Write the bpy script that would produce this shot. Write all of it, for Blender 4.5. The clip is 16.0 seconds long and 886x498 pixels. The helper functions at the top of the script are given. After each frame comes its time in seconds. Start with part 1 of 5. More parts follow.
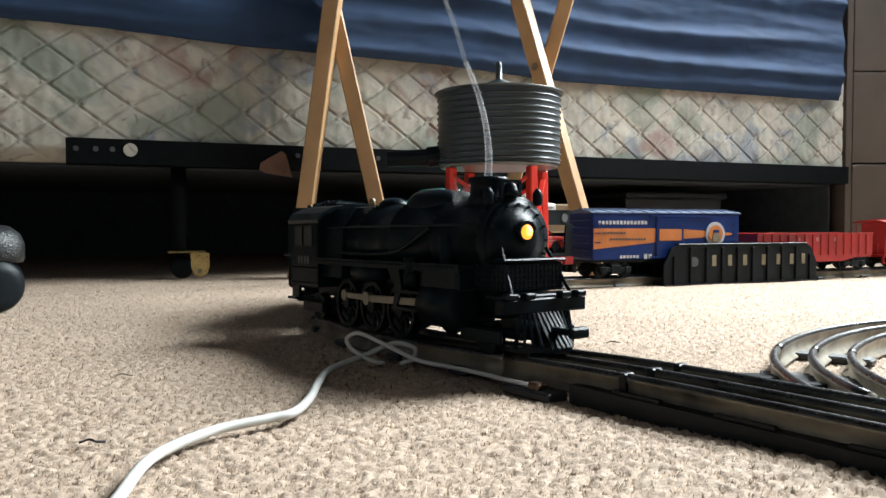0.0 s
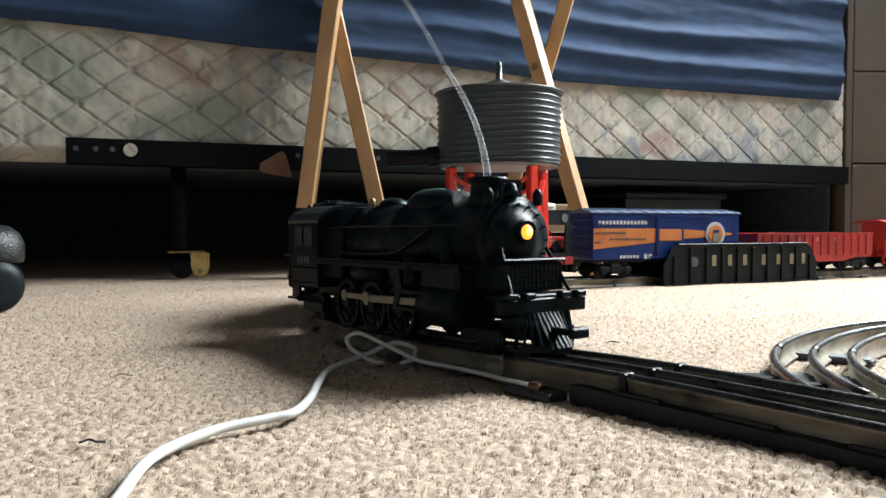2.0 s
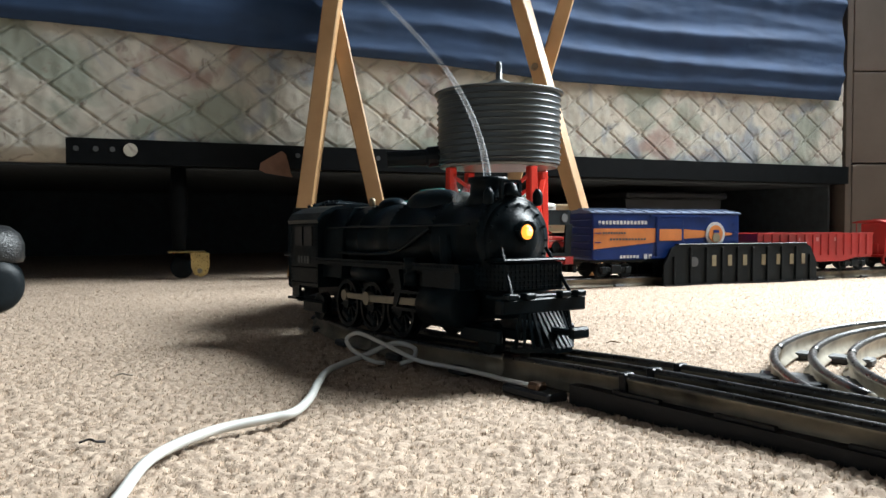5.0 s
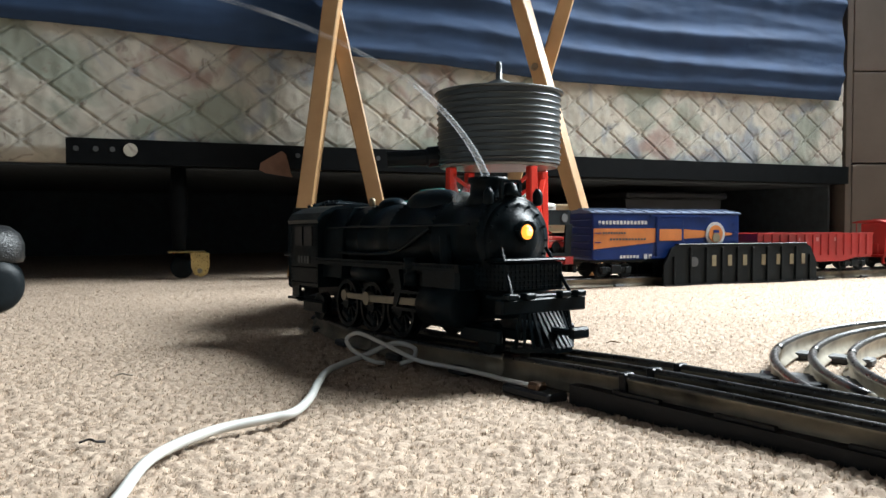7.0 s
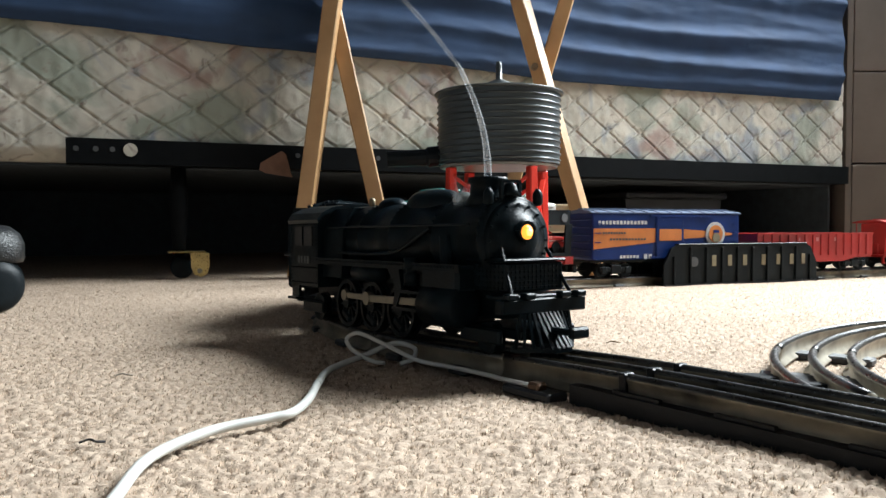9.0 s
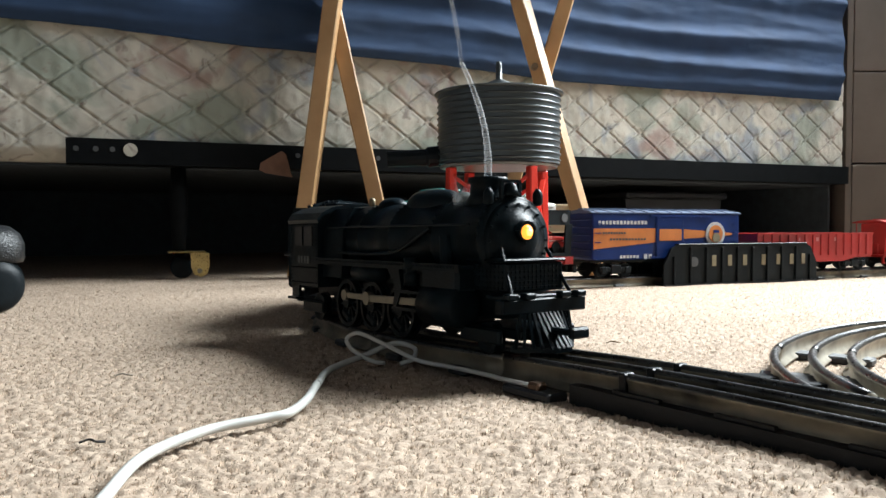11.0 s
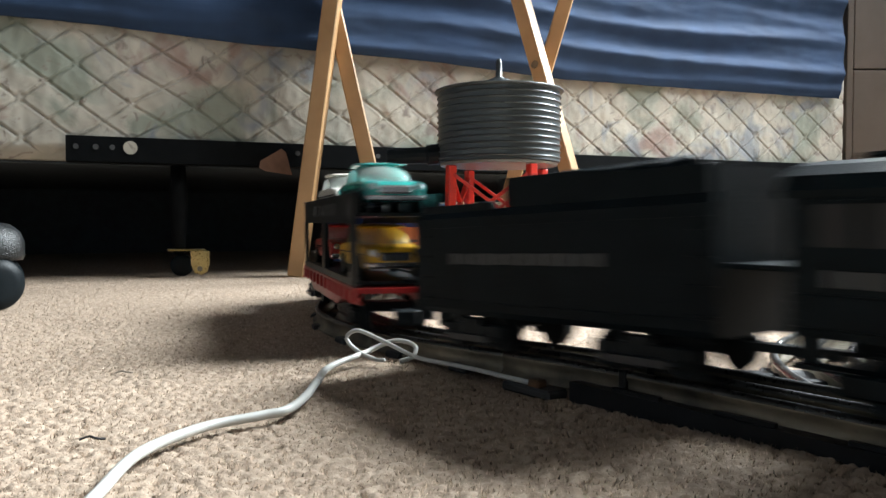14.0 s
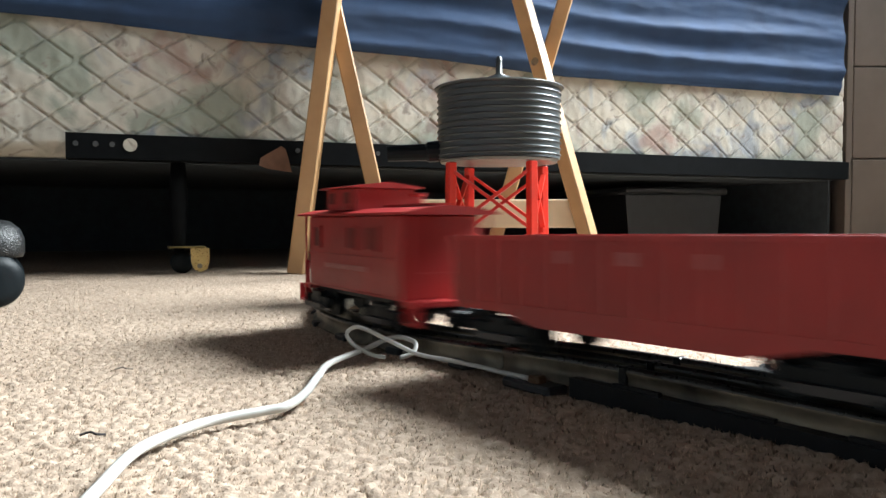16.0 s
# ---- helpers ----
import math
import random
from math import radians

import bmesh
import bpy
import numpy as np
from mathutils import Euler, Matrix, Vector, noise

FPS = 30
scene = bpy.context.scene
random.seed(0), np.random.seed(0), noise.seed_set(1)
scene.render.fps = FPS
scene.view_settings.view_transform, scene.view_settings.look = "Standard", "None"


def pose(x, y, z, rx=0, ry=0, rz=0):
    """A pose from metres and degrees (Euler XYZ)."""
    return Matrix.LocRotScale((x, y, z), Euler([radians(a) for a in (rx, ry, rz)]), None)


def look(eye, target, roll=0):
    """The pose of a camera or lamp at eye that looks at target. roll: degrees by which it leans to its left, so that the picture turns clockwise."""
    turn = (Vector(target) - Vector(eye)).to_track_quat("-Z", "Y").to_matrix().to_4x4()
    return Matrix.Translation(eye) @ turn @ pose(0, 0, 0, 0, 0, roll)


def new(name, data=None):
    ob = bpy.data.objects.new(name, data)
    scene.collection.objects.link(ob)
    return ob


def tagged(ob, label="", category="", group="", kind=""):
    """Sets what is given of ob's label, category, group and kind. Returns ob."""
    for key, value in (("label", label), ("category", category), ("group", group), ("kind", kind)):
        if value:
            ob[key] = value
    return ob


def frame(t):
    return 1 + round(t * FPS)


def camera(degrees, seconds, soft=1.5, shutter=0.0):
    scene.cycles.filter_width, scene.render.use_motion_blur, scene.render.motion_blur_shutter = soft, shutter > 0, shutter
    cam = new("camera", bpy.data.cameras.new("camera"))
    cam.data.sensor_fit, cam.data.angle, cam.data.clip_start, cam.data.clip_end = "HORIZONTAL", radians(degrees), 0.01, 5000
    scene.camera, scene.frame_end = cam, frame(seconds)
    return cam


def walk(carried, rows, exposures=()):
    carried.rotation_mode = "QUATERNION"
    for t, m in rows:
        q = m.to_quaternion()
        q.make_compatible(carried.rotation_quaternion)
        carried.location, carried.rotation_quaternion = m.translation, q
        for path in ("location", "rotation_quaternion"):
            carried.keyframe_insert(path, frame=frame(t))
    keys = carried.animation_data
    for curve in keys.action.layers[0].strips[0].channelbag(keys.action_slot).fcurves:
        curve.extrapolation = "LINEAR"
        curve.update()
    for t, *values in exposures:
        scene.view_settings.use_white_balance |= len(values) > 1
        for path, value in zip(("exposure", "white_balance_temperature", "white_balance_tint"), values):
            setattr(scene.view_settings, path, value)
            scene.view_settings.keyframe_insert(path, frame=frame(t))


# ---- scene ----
cam = camera(60, 16.0, soft=1.5, shutter=0.8)
EYE = 0.0752


def view(t, pitch, dz=0.0):
    return (t, look((0, 0, EYE + dz), (0, 10, EYE + dz - 10 * math.tan(radians(pitch)))))


walk(cam, [view(0, 1.83), view(13.4, 1.83), view(13.8, 1.91, -0.0002), view(14.2, 2.02, -0.0006),
           view(14.6, 2.12, -0.0009), view(15.0, 2.14, -0.001), view(16.0, 2.14, -0.001)],
     exposures=[(0, 0.05), (12.8, 0.07), (13.4, 0.18), (14.4, 0.38), (16.0, 0.44)])

# ---- light: daylight through one window, a weak sky outside ----
world = bpy.data.worlds.new("sky")
scene.world = world
world.use_nodes = True
wn = world.node_tree
sky = wn.nodes.new("ShaderNodeTexSky")
sky.sky_type, sky.sun_disc = "NISHITA", False
sky.sun_elevation, sky.sun_rotation = radians(45), radians(50)
wn.nodes["Background"].inputs[1].default_value = 0.12
wn.links.new(sky.outputs[0], wn.nodes["Background"].inputs[0])
WIN = dict(x=1.32, y0=0.6, y1=1.8, z0=0.7, z1=1.8)
lamp = bpy.data.lights.new("window_daylight", "AREA")
lamp.shape, lamp.size, lamp.size_y = "RECTANGLE", 1.0, 0.9
lamp.spread = radians(100)
lamp.energy, lamp.color = 60.0, (0.88, 0.965, 1.0)
lamp_ob = new("window_daylight", lamp)
lamp_ob.matrix_world = look((WIN["x"] + 0.02, 1.2, 1.25), (0.35, 0.32, 0.0))

# ---- materials ----


def mat(name, color, rough=0.6, metal=0.0, vary=0.12, scale=60.0, bump=0.0, bump_scale=None, coat=0.0, color2=None, fine=None):
    m = bpy.data.materials.new(name)
    m.use_nodes = True
    nt = m.node_tree
    b = nt.nodes["Principled BSDF"]
    b.inputs["Roughness"].default_value, b.inputs["Metallic"].default_value = rough, metal
    b.inputs["Coat Weight"].default_value = coat
    tc = nt.nodes.new("ShaderNodeTexCoord")
    n1 = nt.nodes.new("ShaderNodeTexNoise")
    n1.inputs["Scale"].default_value, n1.inputs["Detail"].default_value = scale, 6
    nt.links.new(tc.outputs["Object"], n1.inputs["Vector"])
    ramp = nt.nodes.new("ShaderNodeValToRGB")
    lo = [c * (1 - vary * 2) for c in color] if color2 is None else color2
    hi = [min(1, c * (1 + vary)) for c in color]
    ramp.color_ramp.elements[0].position, ramp.color_ramp.elements[1].position = 0.32, 0.68
    ramp.color_ramp.elements[0].color, ramp.color_ramp.elements[1].color = (*lo, 1), (*hi, 1)
    nt.links.new(n1.outputs[0], ramp.inputs[0])
    nt.links.new(ramp.outputs[0], b.inputs["Base Color"])
    n2 = nt.nodes.new("ShaderNodeTexNoise")
    n2.inputs["Scale"].default_value, n2.inputs["Detail"].default_value = (fine or scale * 9), 3
    nt.links.new(tc.outputs["Object"], n2.inputs["Vector"])
    mr = nt.nodes.new("ShaderNodeMapRange")
    mr.inputs[3].default_value, mr.inputs[4].default_value = max(0.03, rough - 0.12), min(1, rough + 0.12)
    nt.links.new(n2.outputs[0], mr.inputs[0])
    nt.links.new(mr.outputs[0], b.inputs["Roughness"])
    if bump:
        bp = nt.nodes.new("ShaderNodeBump")
        bp.inputs["Strength"].default_value, bp.inputs["Distance"].default_value = bump, 0.001
        nt.links.new(n2.outputs[0], bp.inputs["Height"])
        nt.links.new(bp.outputs[0], b.inputs["Normal"])
    return m


CARPET = mat("carpet_pile", (0.40, 0.312, 0.238), 0.95, color2=(0.275, 0.20, 0.145), scale=220, fine=1500, bump=0.4)
CARPETF = mat("carpet_fibre", (0.47, 0.37, 0.285), 0.9, color2=(0.36, 0.272, 0.204), scale=300, fine=1500)
_nt = CARPETF.node_tree
_b = _nt.nodes["Principled BSDF"]
_geo, _hsv = _nt.nodes.new("ShaderNodeNewGeometry"), _nt.nodes.new("ShaderNodeHueSaturation")
_mr = _nt.nodes.new("ShaderNodeMapRange")
_mr.inputs[3].default_value, _mr.inputs[4].default_value = 0.62, 1.5
_nt.links.new(_geo.outputs["Random Per Island"], _mr.inputs[0])
_nt.links.new(_mr.outputs[0], _hsv.inputs["Value"])
_nt.links.new(_b.inputs["Base Color"].links[0].from_socket, _hsv.inputs["Color"])
_nt.links.new(_hsv.outputs[0], _b.inputs["Base Color"])
_tr, _mx = _nt.nodes.new("ShaderNodeBsdfTranslucent"), _nt.nodes.new("ShaderNodeMixShader")
_nt.links.new(_b.inputs["Base Color"].links[0].from_socket, _tr.inputs[0])
_nt.links.new(_b.outputs[0], _mx.inputs[1])
_nt.links.new(_tr.outputs[0], _mx.inputs[2])
_nt.links.new(_mx.outputs[0], _nt.nodes["Material Output"].inputs[0])
BLACK = mat("black_enamel", (0.0046, 0.0092, 0.0122), 0.33, bump=0.2, fine=1100, color2=(0.0030, 0.0052, 0.0066), scale=140)
BLACKP = mat("black_plastic", (0.0075, 0.0105, 0.0125), 0.42, bump=0.1)
TENDER = mat("worn_black_paint", (0.0058, 0.0092, 0.0115), 0.42, bump=0.3, fine=900)
STEEL = mat("rod_steel", (0.21, 0.19, 0.145), 0.4, 0.7)
RAIL = mat("dirty_tinplate_rail", (0.22, 0.19, 0.14), 0.5, 0.5, color2=(0.018, 0.017, 0.015), scale=32)
# pale tin for the side track, with its lit webs' brightness in the colour
RAILLIT = mat("lit_tinplate_rail", (0.46, 0.42, 0.34), 0.48, 0.25, color2=(0.24, 0.21, 0.165), scale=60)
RAILTOP = mat("worn_rail_head", (0.06, 0.06, 0.06), 0.3, 0.7, color2=(0.02, 0.019, 0.018), scale=70)
TIE = mat("black_tie", (0.02, 0.021, 0.024), 0.5)
BASE = mat("switch_base_plastic", (0.009, 0.01, 0.012), 0.4, bump=0.2)
RED = mat("red_plastic", (0.31, 0.013, 0.013), 0.42, vary=0.12, scale=25, bump=0.1)
REDT = mat("bright_red_plastic", (0.62, 0.03, 0.015), 0.35, vary=0.06)
BLUE = mat("blue_plastic", (0.006, 0.024, 0.12), 0.36, vary=0.08)
ORANGE = mat("orange_paint", (0.45, 0.145, 0.03), 0.45, vary=0.08)
WHITE = mat("white_print", (0.7, 0.7, 0.68), 0.5, vary=0.06)
CREAM = mat("cream_print", (0.19, 0.16, 0.095), 0.6)
DIMPRINT = mat("faded_print", (0.055, 0.058, 0.06), 0.6)
PINKPRINT = mat("worn_pale_print", (0.42, 0.16, 0.15), 0.6)
TANK = mat("grey_painted_tin", (0.056, 0.066, 0.070), 0.33, 0.3, vary=0.03, scale=12, fine=9)
WOOD = mat("pine_wood", (0.47, 0.285, 0.135), 0.45, color2=(0.36, 0.205, 0.09), scale=14, bump=0.15)
# lighter copy of the pine: direct light on the crossbar, given as colour
WOODLIT = mat("lit_pine", (0.74, 0.63, 0.45), 0.45, color2=(0.64, 0.52, 0.35), scale=14, bump=0.15)
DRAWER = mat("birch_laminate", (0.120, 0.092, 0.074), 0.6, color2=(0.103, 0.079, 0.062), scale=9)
# boxcar blue made paler: daylight on the roof is put into the colour
ROOFB = mat("daylit_blue_roof", (0.10, 0.135, 0.21), 0.35, vary=0.1)
TICKING = mat("floral_ticking", (0.47, 0.432, 0.362), 0.8, color2=(0.355, 0.335, 0.288), scale=14, fine=900, bump=0.3)
def floral(m):
    """Faded rose, sage and blue-grey blotches printed over the cloth."""
    nt = m.node_tree
    b = nt.nodes["Principled BSDF"]
    old = b.inputs["Base Color"].links[0].from_socket
    tc = nt.nodes.new("ShaderNodeTexCoord")
    for k, (sc, col, lo, hi) in enumerate(((9.0, (0.29, 0.20, 0.17), 0.57, 0.68), (7.0, (0.24, 0.265, 0.215), 0.54, 0.64), (11.0, (0.24, 0.265, 0.29), 0.55, 0.66), (38.0, (0.22, 0.185, 0.16), 0.60, 0.70))):
        mp, n, mr, mx = (nt.nodes.new("ShaderNode" + q) for q in ("Mapping", "TexNoise", "MapRange", "MixRGB"))
        mp.inputs["Location"].default_value = (k * 3.1, k * 1.7, k * 5.3)
        n.inputs["Scale"].default_value, n.inputs["Detail"].default_value, n.inputs["Distortion"].default_value = sc, 5, 1.2
        mr.inputs[1].default_value, mr.inputs[2].default_value, mr.inputs[4].default_value = lo, hi, 0.88
        mx.inputs[2].default_value = (*col, 1)
        nt.links.new(tc.outputs["Object"], mp.inputs[0])
        nt.links.new(mp.outputs[0], n.inputs["Vector"])
        nt.links.new(n.outputs[0], mr.inputs[0])
        nt.links.new(mr.outputs[0], mx.inputs[0])
        nt.links.new(old, mx.inputs[1])
        old = mx.outputs[0]
    nt.links.new(old, b.inputs["Base Color"])


floral(TICKING)
SHEET = mat("blue_cotton", (0.017, 0.045, 0.108), 0.85, vary=0.1, scale=20, fine=1800, bump=0.3)
ANGLE = mat("blue_black_steel", (0.0050, 0.0058, 0.0066), 0.55, 0.0)
LEATHER = mat("grained_black_plastic", (0.006, 0.0075, 0.0085), 0.4, bump=0.9, fine=650)
PALEBLUE = mat("worn_white_print", (0.42, 0.44, 0.47), 0.55, vary=0.15, scale=400)
BRASS = mat("brass_plate", (0.55, 0.42, 0.18), 0.3, 0.95)
WIRE = mat("white_vinyl", (0.48, 0.48, 0.455), 0.45, vary=0.06)
WALL = mat("painted_wall", (0.58, 0.63, 0.68), 0.9, scale=8)
CEIL = mat("ceiling_paint", (0.74, 0.77, 0.80), 0.9, scale=8)
TEAL = mat("teal_enamel", (0.03, 0.30, 0.27), 0.25, coat=0.5)
YELLOW = mat("yellow_plastic", (0.6, 0.32, 0.015), 0.35)
CARWHITE = mat("ivory_plastic", (0.6, 0.58, 0.53), 0.3)
CARRED = mat("dark_red_plastic", (0.4, 0.025, 0.02), 0.3)
CHROME = mat("chrome_plate", (0.6, 0.6, 0.6), 0.18, 0.95, vary=0.05)
CLEAR = mat("clear_window_plastic", (0.65, 0.72, 0.68), 0.12, vary=0.05)
CLEAR.node_tree.nodes["Principled BSDF"].inputs["Transmission Weight"].default_value = 0.75
BIN = mat("frosted_bin_plastic", (0.030, 0.033, 0.036), 0.4, vary=0.05)
BIN.node_tree.nodes["Principled BSDF"].inputs["Transmission Weight"].default_value = 0.4


def glow(name, color, strength):
    m = bpy.data.materials.new(name)
    m.use_nodes = True
    b = m.node_tree.nodes["Principled BSDF"]
    b.inputs["Base Color"].default_value = (*color, 1)
    b.inputs["Emission Color"].default_value, b.inputs["Emission Strength"].default_value = (*color, 1), strength
    return m


for m_, level in ((BLACK, 0.07), (TENDER, 0.06), (BLACKP, 0.12), (BASE, 0.15), (ANGLE, 0.06), (BLUE, 0.2)):
    m_.node_tree.nodes["Principled BSDF"].inputs["Specular IOR Level"].default_value = level
LAMPGLOW = glow("headlamp_glow", (1.0, 0.36, 0.04), 1.6)
LAMPCORE = glow("headlamp_filament", (1.0, 0.62, 0.16), 2.2)


def vapour(name, alpha, low, grain, fade=False):
    m = bpy.data.materials.new(name)
    m.use_nodes = True
    b = m.node_tree.nodes["Principled BSDF"]
    b.inputs["Base Color"].default_value, b.inputs["Roughness"].default_value = (0.8, 0.84, 0.88, 1), 1.0
    b.inputs["Specular IOR Level"].default_value = 0.0
    nz, tc = m.node_tree.nodes.new("ShaderNodeTexNoise"), m.node_tree.nodes.new("ShaderNodeTexCoord")
    nz.inputs["Scale"].default_value, nz.inputs["Detail"].default_value = grain, 4
    lw = m.node_tree.nodes.new("ShaderNodeMapRange")
    lw.inputs[1].default_value, lw.inputs[2].default_value, lw.inputs[3].default_value, lw.inputs[4].default_value = 0.35, 0.68, alpha * low, alpha
    m.node_tree.links.new(tc.outputs["Object"], nz.inputs["Vector"])
    m.node_tree.links.new(nz.outputs[0], lw.inputs[0])
    out = lw.outputs[0]
    if fade:
        mp, gr, mu = (m.node_tree.nodes.new("ShaderNode" + q) for q in ("Mapping", "TexGradient", "Math"))
        mp.inputs["Location"].default_value, mp.inputs["Scale"].default_value = (-1, -0.4, -1), (2, 0.8, 2)
        gr.gradient_type, mu.operation = "SPHERICAL", "MULTIPLY"
        m.node_tree.links.new(tc.outputs["Generated"], mp.inputs[0])
        m.node_tree.links.new(mp.outputs[0], gr.inputs[0])
        m.node_tree.links.new(gr.outputs["Fac"], mu.inputs[0])
        m.node_tree.links.new(out, mu.inputs[1])
        out = mu.outputs[0]
    m.node_tree.links.new(out, b.inputs["Alpha"])
    return m


# ---- mesh helpers ----


def part(name, bm, material, parent=None, label="", smooth=False):
    me = bpy.data.meshes.new(name)
    bm.normal_update()
    if smooth:
        for f in bm.faces:
            f.smooth = True
    bm.to_mesh(me)
    bm.free()
    me.materials.append(material)
    ob = new(name, me)
    if parent is not None:
        ob.parent = parent
    if label:
        ob["label"] = label
    return ob


def thing(name, label, category, m=None, group="", kind=""):
    ob = new(name)
    ob.empty_display_size = 0.02
    if m is not None:
        ob.matrix_world = m
    return tagged(ob, label, category, group, kind)


def box(bm, size, at, bevel=0.0, turn=None, seg=1):
    r = bmesh.ops.create_cube(bm, size=1.0)
    vs = r["verts"]
    bmesh.ops.scale(bm, vec=size, verts=vs)
    if bevel:
        es = list({e for v in vs for e in v.link_edges})
        g = bmesh.ops.bevel(bm, geom=es, offset=bevel, segments=seg, affect="EDGES", profile=0.5)
        vs = list({v for f in g["faces"] for v in f.verts} | {v for v in vs if v.is_valid})
    bmesh.ops.transform(bm, matrix=Matrix.Translation(at) @ (turn or Matrix()), verts=vs)
    return vs


def boxes(*items, bevel=0.0):
    bm = bmesh.new()
    for size, at in items:
        box(bm, size, at, bevel)
    return bm


def lathe(bm, profile, at=(0, 0, 0), axis="z", n=32, ends=True):
    """A turned form: profile rows of radius and height along the axis."""
    turn = {"z": Matrix(), "x": Matrix.Rotation(radians(90), 4, "Y"), "y": Matrix.Rotation(radians(-90), 4, "X")}[axis]
    m = Matrix.Translation(at) @ turn
    rings = []
    for r, h in profile:
        rings.append([bm.verts.new(m @ Vector((r * math.cos(2 * math.pi * k / n), r * math.sin(2 * math.pi * k / n), h))) for k in range(n)])
    for a, b in zip(rings, rings[1:]):
        for k in range(n):
            bm.faces.new((a[k], a[(k + 1) % n], b[(k + 1) % n], b[k]))
    if ends:
        bm.faces.new(list(reversed(rings[0])))
        bm.faces.new(rings[-1])
    return bm


def prism(bm, outline, y0, y1, plane="xz"):
    """An outline of (a, b) pairs pushed from y0 to y1 along the third axis."""
    def at(a, b, c):
        return {"xz": (a, c, b), "yz": (c, a, b), "xy": (a, b, c)}[plane]
    lo = [bm.verts.new(at(a, b, y0)) for a, b in outline]
    hi = [bm.verts.new(at(a, b, y1)) for a, b in outline]
    n = len(lo)
    for k in range(n):
        bm.faces.new((lo[k], lo[(k + 1) % n], hi[(k + 1) % n], hi[k]))
    bm.faces.new(list(reversed(lo)))
    bm.faces.new(hi)
    bmesh.ops.recalc_face_normals(bm, faces=bm.faces[:])
    return bm


def tube(bm, pts, radius, n=10):
    pts = [Vector(p) for p in pts]
    rings = []
    for i, p in enumerate(pts):
        t = (pts[min(i + 1, len(pts) - 1)] - pts[max(i - 1, 0)]).normalized()
        a = t.cross(Vector((0.13, 0.21, 1))).normalized()
        b = t.cross(a)
        r = radius[i] if isinstance(radius, (list, tuple)) else radius
        rings.append([bm.verts.new(p + r * (a * math.cos(2 * math.pi * k / n) + b * math.sin(2 * math.pi * k / n))) for k in range(n)])
    for a, b in zip(rings, rings[1:]):
        for k in range(n):
            bm.faces.new((a[k], a[(k + 1) % n], b[(k + 1) % n], b[k]))
    bm.faces.new(list(reversed(rings[0])))
    bm.faces.new(rings[-1])
    bmesh.ops.recalc_face_normals(bm, faces=bm.faces[:])
    return bm


def smooth_line(pts, steps=8):
    """A Catmull-Rom line through the points."""
    p = [Vector(q) for q in pts]
    p = [2 * p[0] - p[1]] + p + [2 * p[-1] - p[-2]]
    out = []
    for i in range(1, len(p) - 2):
        for k in range(steps):
            t = k / steps
            out.append(0.5 * (2 * p[i] + (p[i + 1] - p[i - 1]) * t + (2 * p[i - 1] - 5 * p[i] + 4 * p[i + 1] - p[i + 2]) * t * t
                              + (3 * p[i] - p[i - 1] - 3 * p[i + 1] + p[i + 2]) * t ** 3))
    out.append(p[-2])
    return out


# ---- the line of the track: a far straight, a quarter bend, a near straight ----
BEND = 0.2836
BEND_C = (0.2015, 0.6282)
NEAR_H, FAR_H = -54.03, -156.15
BEND_LEN = BEND * radians(NEAR_H - FAR_H)
RAILTOP_Z = 0.012


def path(s):
    """Place and heading at s metres past the bend's near end."""
    if s >= 0:
        h = radians(NEAR_H)
        x = BEND_C[0] + BEND * math.sin(h) + s * math.cos(h)
        y = BEND_C[1] - BEND * math.cos(h) + s * math.sin(h)
    elif s > -BEND_LEN:
        h = radians(NEAR_H) + s / BEND
        x, y = BEND_C[0] + BEND * math.sin(h), BEND_C[1] - BEND * math.cos(h)
    else:
        h, u = radians(FAR_H), s + BEND_LEN
        x = BEND_C[0] + BEND * math.sin(h) + u * math.cos(h)
        y = BEND_C[1] - BEND * math.cos(h) + u * math.sin(h)
    return x, y, h


def rail_z(s):
    k = min(1, max(0, s / 0.22))
    return RAILTOP_Z + 0.0059 * k * k * (3 - 2 * k)


def on_track(s, half):
    """The pose of a vehicle whose two trucks stand at s + half and s - half."""
    x0, y0, _ = path(s + half)
    x1, y1, _ = path(s - half)
    z0, z1 = rail_z(s + half), rail_z(s - half)
    d = Vector((x0 - x1, y0 - y1, z0 - z1))
    return Matrix.Translation(((x0 + x1) / 2, (y0 + y1) / 2, (z0 + z1) / 2)) @ d.to_track_quat("X", "Z").to_matrix().to_4x4()

# ---- room: carpeted floor, walls, ceiling, window opening ----
ROOM = dict(x0=-2.3, x1=1.32, y0=-1.6, y1=3.1, h=2.4)


